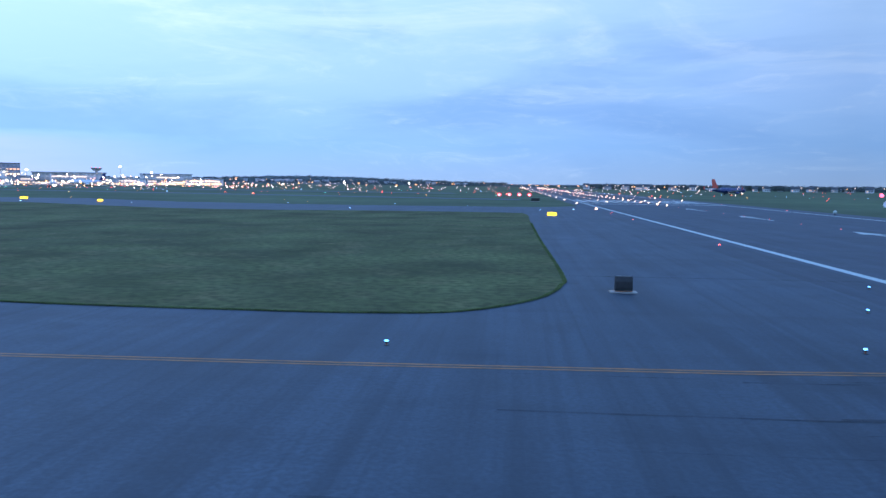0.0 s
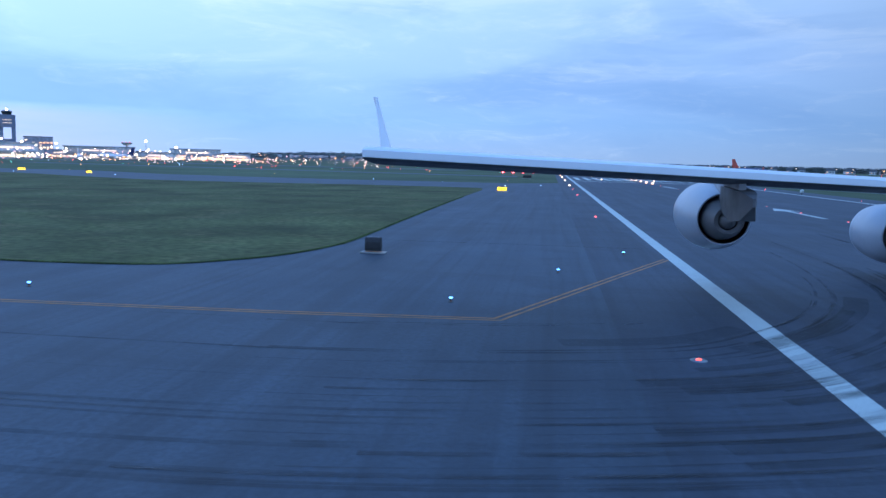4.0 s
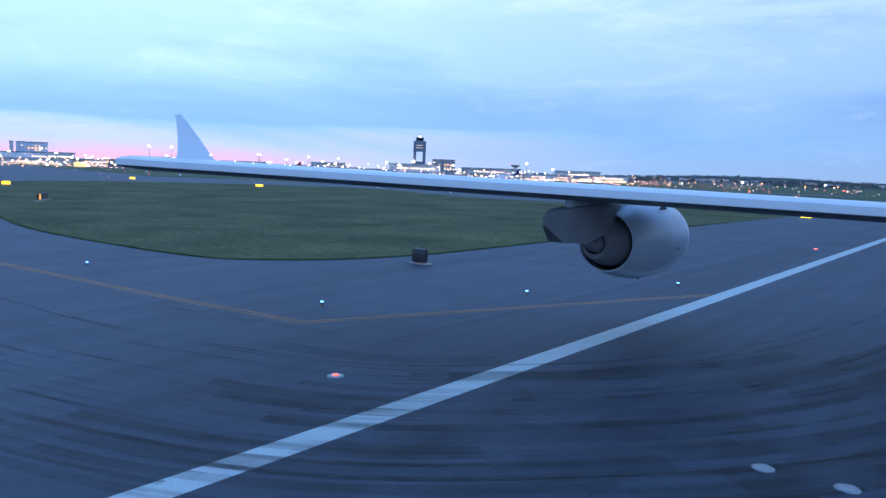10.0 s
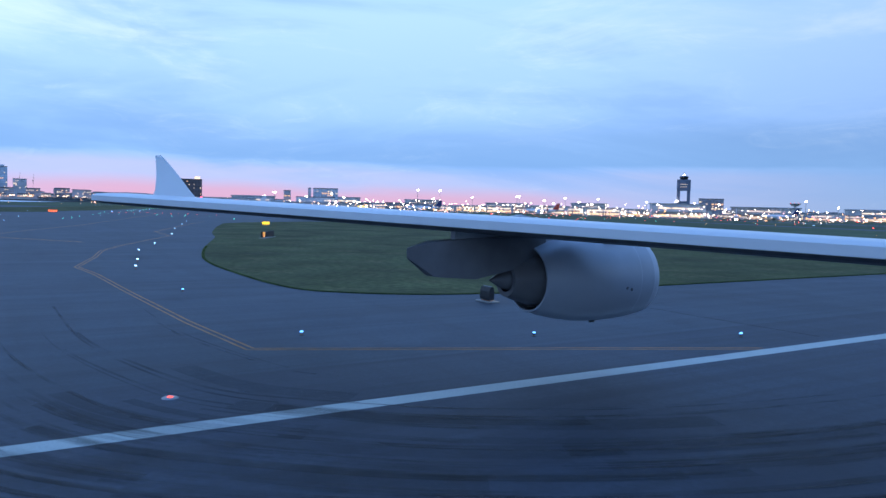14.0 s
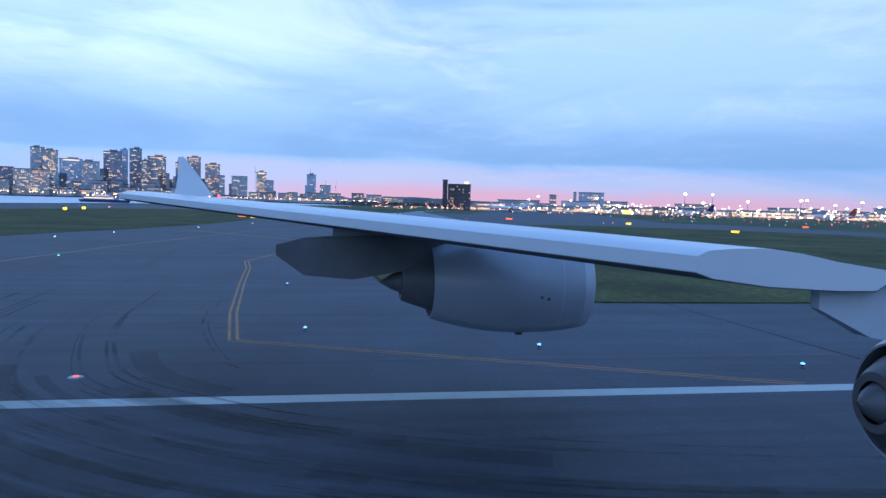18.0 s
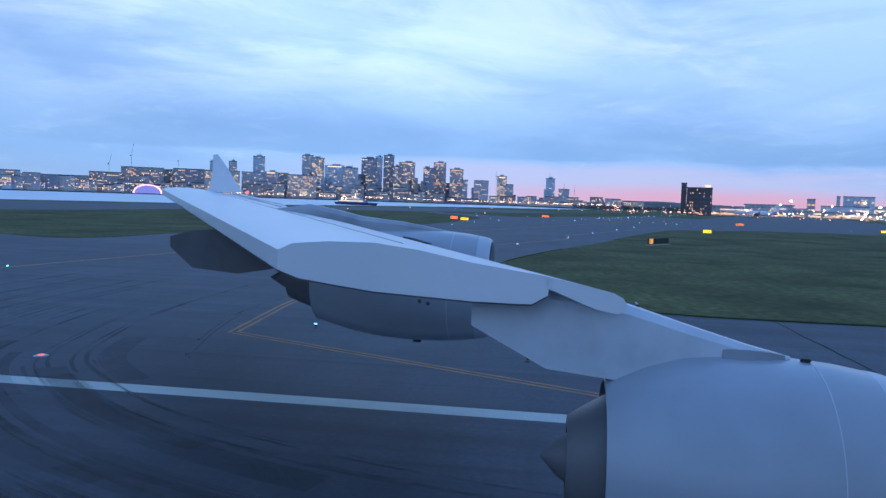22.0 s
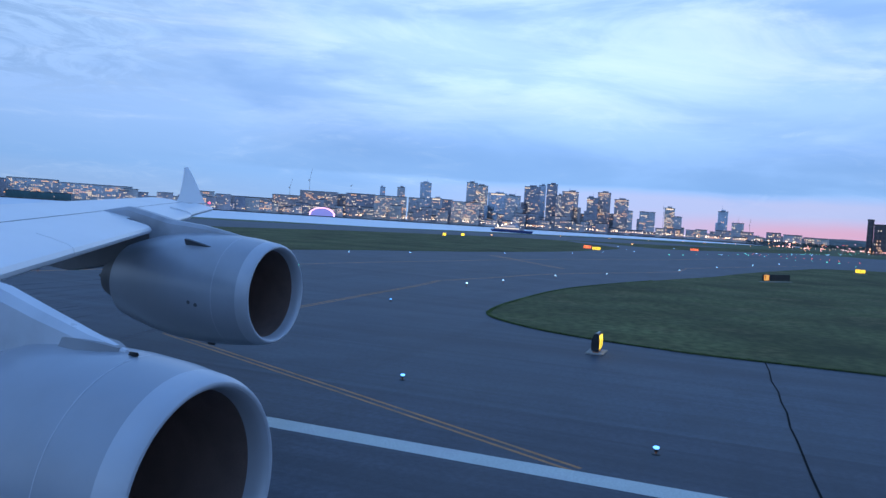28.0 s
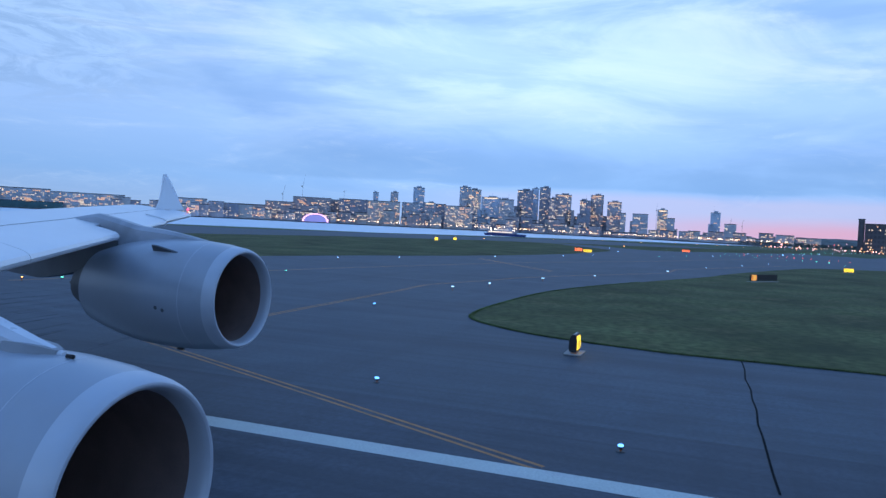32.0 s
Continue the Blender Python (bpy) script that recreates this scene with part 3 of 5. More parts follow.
tagged(part("pavement_joint", strip([(-5.8, 7.6), (-2.4, 7.62), (-0.7, 7.66)], 0.0, 0.065, 0.005), M_SEAM), "dark tar-sealed joint across the taxiway", "joint", kind="structure")


# rubber laid down by turning wheels
mark_rng = random.Random(5)
LINE_UP = [(-34, -27.5), (-22, -27.4), (-12, -27.0), (-4, -25.4), (0.4, -23.6), (4, -20.3), (6.8, -16.6), (9.0, -12.0), (10.6, -6.0), (11.6, 2.0), (12.0, 12.0), (12.2, 26.0)]


def swept(points, offset, wander, steps=7):
    """A smooth curve through the points, shifted sideways and drifting a little."""
    out = []
    ext = [points[0]] + list(points) + [points[-1]]
    for k in range(1, len(ext) - 2):
        p0, p1, p2, p3 = (Vector(q) for q in ext[k - 1:k + 3])
        for q in range(steps):
            u = q / steps
            v = 0.5 * (2 * p1 + (p2 - p0) * u + (2 * p0 - 5 * p1 + 4 * p2 - p3) * u * u + (3 * p1 - p0 - 3 * p2 + p3) * u ** 3)
            d = 0.5 * ((p2 - p0) + 2 * (2 * p0 - 5 * p1 + 4 * p2 - p3) * u + 3 * (3 * p1 - p0 - 3 * p2 + p3) * u * u)
            if d.length < 0.001:
                d = p2 - p1
            d.normalize()
            o = offset + wander * (k + u) / len(ext)
            out.append((v.x - d.y * o, v.y + d.x * o))
    return out


for k in range(84):
    o = mark_rng.choice((mark_rng.uniform(-9, 9), mark_rng.gauss(0.5, 2.2), mark_rng.gauss(-4.5, 1.5)))
    run = swept(LINE_UP, o, mark_rng.uniform(-1.5, 1.5))
    i0 = mark_rng.randint(4, 42)
    i1 = min(len(run), i0 + mark_rng.randint(14, 36))
    broad = k % 6 == 0 and i0 > 16
    tagged(part("tyre_mark", strip(run[i0:i1], 0.0, mark_rng.uniform(0.25, 0.5) if broad else mark_rng.uniform(0.05, 0.22), 0.0085 + 0.00006 * k), M_RUBBER_FAINT if broad or k % 3 else M_RUBBER), "broad faint rubber lane swept round by turning wheels" if broad else "thin curved rubber streak left by turning wheels", "marking", group="tyre marks", kind="structure")

for k in range(18):
    run = swept(LINE_UP, mark_rng.choice((mark_rng.gauss(-2.5, 3.2), mark_rng.gauss(3.5, 2.5))), mark_rng.uniform(-2.0, 2.0))
    i0 = mark_rng.randint(20, 52)
    tagged(part("tyre_mark", strip(run[i0:i0 + mark_rng.randint(12, 26)], 0.0, mark_rng.uniform(0.35, 0.95), 0.0140 + 0.00006 * k), M_RUBBER_WIDE), "broad faint rubber lane swept round by turning wheels", "marking", group="tyre marks", kind="structure")

# ---- airfield lights ----
def taxi_light(lens, label, tall=0.33, size=1.0):
    t = thing("taxiway_light", Matrix(), label, "light", "taxiway edge lights")
    part("base_plate", cyl(bmesh.new(), 0, 0, 0, 0.02, 0.12, 0.10), M_BLACK, t)
    part("stem", cyl(bmesh.new(), 0, 0, 0.025, tall - 0.08, 0.028), M_ORANGE, t)
    part("collar", cyl(bmesh.new(), 0, 0, tall - 0.10, tall - 0.03, 0.05, 0.055), M_BLACK, t)
    part("lens", ball(bmesh.new(), 0, 0, tall, 0.062 * size, 2, 0.5), lens, t, "glowing dome lens", True)
    return t


blue = taxi_light(L_BLUE, "blue elevated taxiway edge light on a short stem", tall=0.17, size=1.3)
blue.matrix_basis = pose(-10.6, -14.1, 0)
for x, y in ((-6.32, -4.86), (-2.24, 4.0), (-28.0, -15.2)):
    copy_thing(blue, pose(x, y, 0))
pale = taxi_light(L_BLUE_FAR, "pale blue taxiway edge light along the bend", size=1.65)
pale.matrix_basis = pose(-44.2, -15.3, 0)
for x, y in ((-51.3, -14.0), (-64.5, -11.7), (-77, -7.8), (-103, -0.4), (-127, 5), (-153, 12), (-180, 19), (-41, -56.3), (-78, -44.6), (-91.5, -40.8), (-118, -32.6), (-146, -25), (-170, -22), (-205, -18), (-222, -22), (-272, -31), (-300, -12), (-240, 6), (-118, 136), (-60, 124), (-86, 162), (-35, 152), (-9, 134), (-17, 128), (-55, 158), (-150, 140), (-230, 92)):
    copy_thing(pale, pose(x, y, 0))
green = taxi_light(L_GREEN, "green taxiway centre light", tall=0.12, size=1.5)
green.matrix_basis = pose(-27, -41.6, 0)
copy_thing(green, pose(-50, -35.8, 0.0))
for k in range(26):
    copy_thing(green, pose(-200 - 13 * k, -8 + 3.3 * k, 0))
row_green = taxi_light(L_GREEN, "green light in the row along the far taxiway", tall=0.3, size=2.6)
row_green.matrix_basis = pose(-303, 15, 0)
row_white = taxi_light(L_BLUE_FAR, "white light in the row along the far taxiway", tall=0.3, size=3.2)
row_white.matrix_basis = pose(-318, 19.8, 0)
for k in range(30):
    copy_thing((row_green, row_white, row_green)[k % 3], pose(-332 - 17 * k, 29.6 + 4.5 * k + 2 * math.sin(2.1 * k), 0))
stop_red = taxi_light(L_RED, "red stop bar light across the far taxiway", tall=0.2, size=2.0)
stop_red.matrix_basis = pose(-300, 17.6, 0)
for k in range(13):
    copy_thing(stop_red, pose(-301 + 0.22 * k * k, 20.2 + 2.5 * k, 0))
shore_lamp = taxi_light(L_AMBER, "warm lamp at the far edge of the field", tall=0.5, size=4.5)
shore_lamp.matrix_basis = pose(-320, -96, 0)
for x, y in ((-473, -94), (-553, -73), (-752, -81), (-596, -48), (-805, -57), (-709, -27), (-718, -8), (-729, 10), (-817, 21), (-701, 31), (-734, 49), (-604, 66), (-329, -32)):
    copy_thing(shore_lamp, pose(x, y, 0))
far_green = taxi_light(L_GREEN, "green taxiway centre light at the far bend", tall=0.3, size=2.2)
far_green.matrix_basis = pose(-210, 40, 0)
for x, y in ((-275, 10), (-265, 15), (-264, 20), (-261, 27), (-241, 28), (-244, 33), (-243, 37), (-239, 40)):
    copy_thing(far_green, pose(x, y, 0))
amber = taxi_light(L_AMBER, "amber guard light at a taxiway edge", tall=0.3, size=1.2)
amber.matrix_basis = pose(-23.4, -41.6, 0)
for x, y in ((-96, 191), (-19, 173), (-160, 178), (-83, 172), (-276, 190), (-217, 152), (-231, 153), (-251, 105)):
    copy_thing(amber, pose(x, y, 0.0))


def inset_light(lens, label, group, r=0.16):
    """A flush runway light: a steel dish with two lens slots."""
    t = thing("runway_light", Matrix(), label, "light", group)
    part("dish", cyl(bmesh.new(), 0, 0, 0, 0.03, 0.24, 0.19, 20), M_STEEL, t)
    part("lens", ball(bmesh.new(), 0, 0, 0.03, r, 2, 0.32 if r < 0.2 else 0.6), lens, t, "glowing inset lens", True)
    return t


edge_red = inset_light(L_RED, "red inset runway edge light", "runway edge lights")
edge_red.matrix_basis = pose(-2.0, 37.0, 0)
copy_thing(edge_red, pose(-2.0, 92.5, 0))
copy_thing(edge_red, pose(-1.9, 122, 0))
edge_amber = inset_light(L_EDGE, "amber inset runway edge light", "runway edge lights", 0.09)
edge_amber.matrix_basis = pose(-2.5, -21.14, 0)
edge_white = inset_light(L_RUNWAY, "warm white runway edge light", "runway edge lights", 0.3)
edge_white.matrix_basis = pose(-1.9, 151, 0)
for k in range(1, 32):
    copy_thing(edge_white, pose(-1.9, 151 + 58 * k, 0))
for k in range(33):
    copy_thing(edge_white if k > 3 else edge_red, pose(49.0, 40 + 61 * k, 0))
centre_red = inset_light(L_EDGE, "amber runway centre light", "runway centre lights", 0.13)
centre_red.matrix_basis = pose(24.6, 26.0, 0)
for k in range(1, 11):
    copy_thing(centre_red, pose(24.6, 26 + 15.2 * k, 0))
centre = inset_light(L_RUNWAY, "warm white runway centre light", "runway centre lights", 0.3)
centre.matrix_basis = pose(24.6, 195, 0)
for k in range(1, 90):
    copy_thing(centre, pose(24.6, 195 + 15.2 * k, 0))
zone = inset_light(L_RUNWAY, "warm white touchdown zone light", "touchdown zone lights", 0.22)
zone.matrix_basis = pose(12, 240, 0)
for k in range(24):
    for x in (12, 31):
        if k or x != 12:
            copy_thing(zone, pose(x, 240 + 30.5 * k, 0))
for ux, uy in (((9.84, -19.85)),):
    u = thing("inset_light", pose(ux, uy, 0), "unlit round steel inset light in the runway", "light")
    part("dish", cyl(bmesh.new(), 0, 0, 0, 0.022, 0.24, 0.20, 24), M_STEEL, u)
    part("cover", cyl(bmesh.new(), 0, 0, 0.022, 0.04, 0.15, 0.12, 20), M_CONCRETE, u)
unlit = thing("inset_light", pose(8.35, -19.9, 0), "unlit round steel inset light in the runway", "light")
part("dish", cyl(bmesh.new(), 0, 0, 0, 0.022, 0.24, 0.20, 24), M_STEEL, unlit)
part("cover", cyl(bmesh.new(), 0, 0, 0.022, 0.04, 0.15, 0.12, 20), M_CONCRETE, unlit)


# ---- signs ----
def taxi_sign(x, y, rz, width, height, face, label, backed=0.0, bars=0):
    """A box sign on two legs over a slab: lit face to local -y, black back and sides."""
    t = thing("taxiway_sign", pose(x, y, 0.0, rz=rz), label, "sign", "airfield signs")
    z0 = 0.2
    part("slab", boxed(0, 0, 0.02, width + backed + 0.5, 0.9, 0.07, 0.02), M_CONCRETE, t)
    part("cabinet", boxed(0, 0, z0 + height / 2, width + backed, 0.28, height, 0.03), M_BLACK, t)
    part("face", boxed(-backed / 2, -0.145, z0 + height / 2, width - 0.08, 0.02, height - 0.1, 0.008), face, t, "glowing translucent sign face")
    for k in range(bars):
        part("marking_bar", boxed(-backed / 2 - width * 0.28 + width * 0.56 * k / max(1, bars - 1), -0.16, z0 + height / 2, width * 0.10, 0.012, height * 0.6), M_BLACK, t)
    for s in (-1, 1):
        part("leg", cyl(bmesh.new(), s * (width + backed) * 0.35, 0, 0.05, z0 + 0.03, 0.04), M_STEEL, t)
    return t


def near_sign(x, y):
    t = thing("taxiway_sign", pose(x, y, 0) @ Matrix.Diagonal((0.86, 0.86, 0.86, 1)), "black-backed taxiway sign with a lit yellow face on a concrete slab", "sign", "airfield signs")
    part("slab", boxed(0, 0, 0.035, 1.75, 0.95, 0.07, 0.015), M_CONCRETE, t, "pale concrete slab")
    prof = [(-0.20, 0.14), (-0.24, 0.35), (-0.22, 0.75), (-0.12, 1.02), (0.04, 1.08), (0.15, 1.0), (0.20, 0.7), (0.20, 0.3), (0.16, 0.14)]
    part("cabinet", loft([[(sx, yy, z) for yy, z in prof] for sx in (-0.56, 0.56)]), M_BLACK, t, "black rounded sheet-metal cabinet")
    facep = [(0.165, 0.18), (0.212, 0.32), (0.214, 0.70), (0.165, 0.98), (0.15, 0.97), (0.19, 0.7), (0.19, 0.32), (0.15, 0.18)]
    part("face", loft([[(sx, yy, z) for yy, z in facep] for sx in (-0.52, 0.52)]), L_SIGN, t, "glowing yellow face")
    part("marking_bar", boxed(-0.18, 0.218, 0.55, 0.14, 0.012, 0.42), M_BLACK, t)
    part("marking_bar", boxed(0.16, 0.218, 0.55, 0.14, 0.012, 0.42), M_BLACK, t)
    part("cap", boxed(0, 0.02, 1.085, 0.95, 0.10, 0.03, 0.01), M_STEEL, t, "grey metal cap strip")
    for s in (-0.4, 0.4):
        part("leg", cyl(bmesh.new(), s, 0, 0.06, 0.2, 0.045), M_STEEL, t)
    part("base_plate", boxed(0, 0, 0.078, 1.1, 0.3, 0.02), M_ORANGE, t, "faded orange base plate")
    return t


near_sign(-17.15, 0.19)
taxi_sign(-15.9, 99.4, 8, 1.8, 0.72, L_SIGN, "lit yellow taxiway sign at the grass corner", bars=4)
taxi_sign(-15, 227, 10, 3.0, 1.0, M_BLACK, "dark backed sign beyond the cross taxiway")
taxi_sign(-96.3, 12.9, 146, 1.3, 0.85, L_SIGN_DIM, "long black sign with one lit amber panel", backed=5.3, bars=1)
taxi_sign(-158.4, 33.0, 95, 1.9, 0.75, L_SIGN, "lit yellow taxiway sign on the grass", bars=3)
taxi_sign(-157, 98.5, 60, 2.1, 0.65, L_SIGN, "lit yellow taxiway sign on the grass", bars=3)
taxi_sign(-163, 160, 48, 2.0, 0.7, L_SIGN, "lit yellow taxiway sign by the cross taxiway", bars=2)
taxi_sign(-132, 146, 48, 1.5, 0.65, L_SIGN, "small lit yellow sign beside the cross taxiway", bars=1)
taxi_sign(-226, 100, 60, 1.8, 0.7, L_SIGN, "small lit yellow sign far over the grass", bars=1)
taxi_sign(-241, 182, 55, 2.2, 0.7, L_SIGN_RED, "lit red runway holding sign by the cross taxiway", bars=3)
taxi_sign(-196.5, -27.6, 95, 2.3, 0.75, L_SIGN, "lit yellow taxiway sign by the grass strip", bars=3)
taxi_sign(-206.5, -31.9, 95, 2.2, 0.85, L_SIGN_RED, "lit red runway holding sign by the grass strip", bars=2)
taxi_sign(-292, -4.0, 95, 3.0, 0.75, L_SIGN_RED, "lit red runway holding sign", bars=3)
taxi_sign(-262, 66, 80, 2.6, 0.7, L_SIGN_RED, "lit red runway holding sign far off", bars=3)
taxi_sign(-245, -92, 110, 1.3, 1.0, L_SIGN, "square lit amber sign by the far taxiway", bars=0)
taxi_sign(-265, -91.5, 110, 1.3, 1.0, L_SIGN, "square lit amber sign by the far taxiway", bars=0)

# ---- four red signal lamps and the round white marker by the runway ----
for x in (-29.4, -24.6, -19.8, -15.0):
    s = thing("signal_lamp", pose(x, 318, 0), "bright red approach signal lamp on a low steel frame", "lamp", "red signal lamps")
    part("post", cyl(bmesh.new(), 0, 0, 0, 0.75, 0.08), M_STEEL, s)
    part("housing", boxed(0, 0.2, 1.1, 1.0, 0.5, 0.6, 0.08), M_BLACK, s)
    part("lens", ball(bmesh.new(), 0, -0.25, 1.15, 0.55, 2, 0.8), L_SIGNAL, s, "glowing red lens", True)
    # Added glowing ball that draws the red halo round the lens.
    part("halo", ball(bmesh.new(), 0, 0.35, 1.25, 1.0, 2, 0.7), L_RED_GLOW, s, "glowing red ball added as the lens halo", True)
marker = thing("marker_ball", pose(47.5, 129, 0), "white round marker lamp on a dark post", "marker")
part("post", cyl(bmesh.new(), 0, 0, 0, 0.35, 0.12, 0.10), M_BLACK, marker)
part("globe", ball(bmesh.new(), 0, 0, 0.75, 0.42, 3), M_WHITE_PAINT, marker, "white globe", True)


# ---- city across the harbour ----
FACE_TO = Vector((16.2, 6.2))
DIM_LIGHT = glowing("dim window light", (1.0, 0.70, 0.46), 0.6)


def pane_run(n, light):
    """n lit panes side by side, one unit of pitch apart."""
    bm = bmesh.new()
    for k in range(n):
        box(bm, k - (n - 1) / 2, 0, 0, 0.66, 0.3, 1)
    return mesh_of(bm, "window", light)


RUNS = {key: [pane_run(n, light) for n in range(1, 7)] for key, light in (("warm", L_WARM), ("pale", L_PALE), ("dim", DIM_LIGHT))}
PANE_WARM, PANE_PALE, PANE_DIM = (RUNS[key][0] for key in ("warm", "pale", "dim"))
city_rng = random.Random(7)
LABELS = {"dark": "dark glass office tower with scattered lit windows", "glass": "pale blue glass tower catching the dusk", "stone": "grey stone tower with few lit windows", "brick": "brown brick tower block with warm lit windows", "lit": "tan office block with rows of bright windows", "office": "pale waterfront office block with lit floors", "shed": "low green metal waterfront shed", "white": "low white metal waterfront shed"}


def windows_on(t, w, d, h, n, wide, high, z0=4.0):
    """Lit windows of a facade, n runs of neighbouring panes on its floors."""
    cols, rows = max(2, int(w / (wide * 1.5))), max(1, int((h - z0 - 2) / (high * 1.6)))
    used, left = set(), n
    for attempt in range(n * 4):
        if left <= 0:
            break
        j, kind = city_rng.randrange(rows), city_rng.choice(("warm", "warm", "dim", "dim", "dim", "pale", "pale"))
        k = min(city_rng.choice((1, 1, 1, 1, 2, 2, 4)), cols)
        i = city_rng.randrange(cols - k + 1)
        if any((i + q, j) in used for q in range(k)):
            continue
        used |= {(i + q, j) for q in range(k)}
        left -= 1
        o = new("window", RUNS[kind][k - 1])
        o.parent = t
        o.location = (-w / 2 + (i + k / 2) * w / cols, -d / 2 - 0.1, z0 + (j + 0.5) * (h - z0 - 2) / rows)
        o.scale = (w / cols, 1, high * city_rng.uniform(0.55, 1.2))


def office_block(x, y, w, d, h, style, n=None, crown=True, lit_top=None):
    v = FACE_TO - Vector((x, y))
    t = thing("office_tower" if h > 60 else "office_block", pose(x, y, 0.0, rz=math.degrees(math.atan2(v.y, v.x)) + 90), LABELS[style], "building", "waterfront buildings")
    bm = boxed(0, 0, h / 2, w, d, h)
    step = h > 70 and city_rng.random() < 0.6
    part("wall", bm, STYLE[style], t)
    part("roof", boxed(0, 0, h + 0.6, w + 0.8, d + 0.8, 1.2), M_ROOFING, t)
    if step:
        part("podium", boxed(w * city_rng.choice((-0.42, 0.42)), -d * 0.1, h * 0.31, w * 0.55, d * 0.8, h * 0.62), STYLE[style], t)
        part("antenna", cyl(bmesh.new(), w * city_rng.uniform(-0.2, 0.2), 0, h + 5, h + city_rng.uniform(10, 17), 0.35, 0.15, 6), M_STEEL, t)
    if crown and h > 60:
        part("plant_room", boxed(w * city_rng.uniform(-0.15, 0.15), 0, h + 3.0, w * 0.45, d * 0.5, 4.5), STYLE[style], t)
    if lit_top:
        part("crown_light", boxed(0, -d / 2 - 0.3, h - 2.0, w * 0.7, 0.5, 2.4), lit_top, t, "bright band of light under the roof")
    many = {"dark": 0.17, "glass": 0.10, "stone": 0.13, "brick": 0.24, "lit": 0.5, "office": 0.30, "shed": 0.02, "white": 0.03}[style]
    n = n if n is not None else int(min(110 if style == "office" else 66, many * (w / 4.5) * (h / 4.5)))
    windows_on(t, w, d, h, n, 2.4, 1.9)
    return t


office_block(-1076, -1360, 21, 21, 36, 'dark')
office_block(-1153, -1361, 96, 60, 40, 'office')
office_block(-1228, -1265, 144, 60, 36, 'office')
office_block(-1123, -1308, 117, 60, 13, 'shed')
office_block(-1434, -1158, 68, 60, 40, 'office')
office_block(-1458, -1111, 33, 33, 33, 'office')
office_block(-1463, -1053, 97, 60, 14, 'white')
office_block(-1522, -1072, 99, 60, 34, 'brick')
office_block(-1586, -1015, 67, 60, 45, 'brick')
office_block(-1653, -961, 94, 60, 60, 'brick')
office_block(-1691, -915, 25, 25, 58, 'brick')
office_block(-1676, -855, 70, 60, 60, 'dark')
office_block(-1701, -782, 81, 60, 59, 'lit')
office_block(-1927, -912, 15, 20, 91, 'glass')
office_block(-1950, -864, 22, 22, 94, 'stone')
office_block(-1977, -799, 32, 32, 111, 'glass')
office_block(-1765, -737, 41, 41, 60, 'stone')
office_block(-1802, -697, 29, 29, 63, 'stone', lit_top=L_PALE)
office_block(-1766, -653, 27, 27, 60, 'dark')
office_block(-1762, -602, 69, 60, 56, 'lit')
office_block(-1976, -658, 31, 31, 117, 'stone')
office_block(-1965, -625, 33, 33, 110, 'lit')
office_block(-1902, -560, 50, 50, 87, 'glass', lit_top=L_PALE)
office_block(-1875, -509, 38, 38, 82, 'stone')
office_block(-1906, -467, 41, 41, 109, 'dark')
office_block(-1990, -460, 19, 20, 119, 'glass')
office_block(-1927, -419, 28, 28, 119, 'dark')
office_block(-1893, -391, 16, 20, 90, 'brick')
office_block(-1918, -368, 42, 42, 101, 'brick', lit_top=L_AMBER_TOP)
office_block(-1908, -308, 28, 28, 88, 'dark')
office_block(-1943, -284, 33, 33, 104, 'brick', lit_top=L_AMBER_TOP)
office_block(-1919, -236, 35, 35, 87, 'brick', lit_top=L_AMBER_TOP)
office_block(-1901, -211, 13, 20, 60, 'stone')
office_block(-1925, -171, 38, 38, 60, 'stone')
office_block(-1919, -117, 24, 24, 72, 'lit', lit_top=L_PALE)
office_block(-1911, -96, 19, 20, 52, 'stone')
office_block(-1944, 8, 23, 23, 71, 'glass')
office_block(-1914, 43, 27, 27, 44, 'stone')

# low quays and streets at the foot of the city
quay_rng = random.Random(11)
for k in range(76):
    b = 83.6 + k * 0.67 + quay_rng.uniform(-0.25, 0.25)
    dist = 1830 + quay_rng.uniform(0, 60) if b > 91 else 1700
    if b > 118:
        dist = 1800 - (b - 118) * 6
    x, y = 16.2 - dist * math.sin(radians(b)), 6.2 + dist * math.cos(radians(b))
    h = quay_rng.uniform(9, 24) if b < 98 else quay_rng.uniform(14, 38)
    office_block(x, y, quay_rng.uniform(16, 34), 18, h, quay_rng.choice(("stone", "brick", "brick", "lit", "dark")), n=quay_rng.randint(4, 9))
# middle rows of the city between the towers
for k in range(30):
    b = 85 + k * 0.9 + quay_rng.uniform(-0.3, 0.3)
    dist = 1960 + quay_rng.uniform(0, 80)
    h = quay_rng.uniform(16, 26) if b < 95 else quay_rng.uniform(26, 52)
    office_block(16.2 - dist * math.sin(radians(b)), 6.2 + dist * math.cos(radians(b)), quay_rng.uniform(14, 30), 18, h, quay_rng.choice(("stone", "brick", "dark", "glass")), n=quay_rng.randint(2, 4))


def quay_lamp():
    t = thing("street_lamp", Matrix(), "lit street lamp along the harbour quay", "lamp", "quay lamps")
    part("pole", cyl(bmesh.new(), 0, 0, 0, 7, 0.15, 0.1, 8), M_STEEL, t)
    part("lamp_head", ball(bmesh.new(), 0, 0, 7.3, 0.9, 1), glowing("quay lamp", (1.0, 0.64, 0.40), 8.0), t)
    return t


ql = quay_lamp()
ql.matrix_basis = pose(-1500, -950, 0.3)
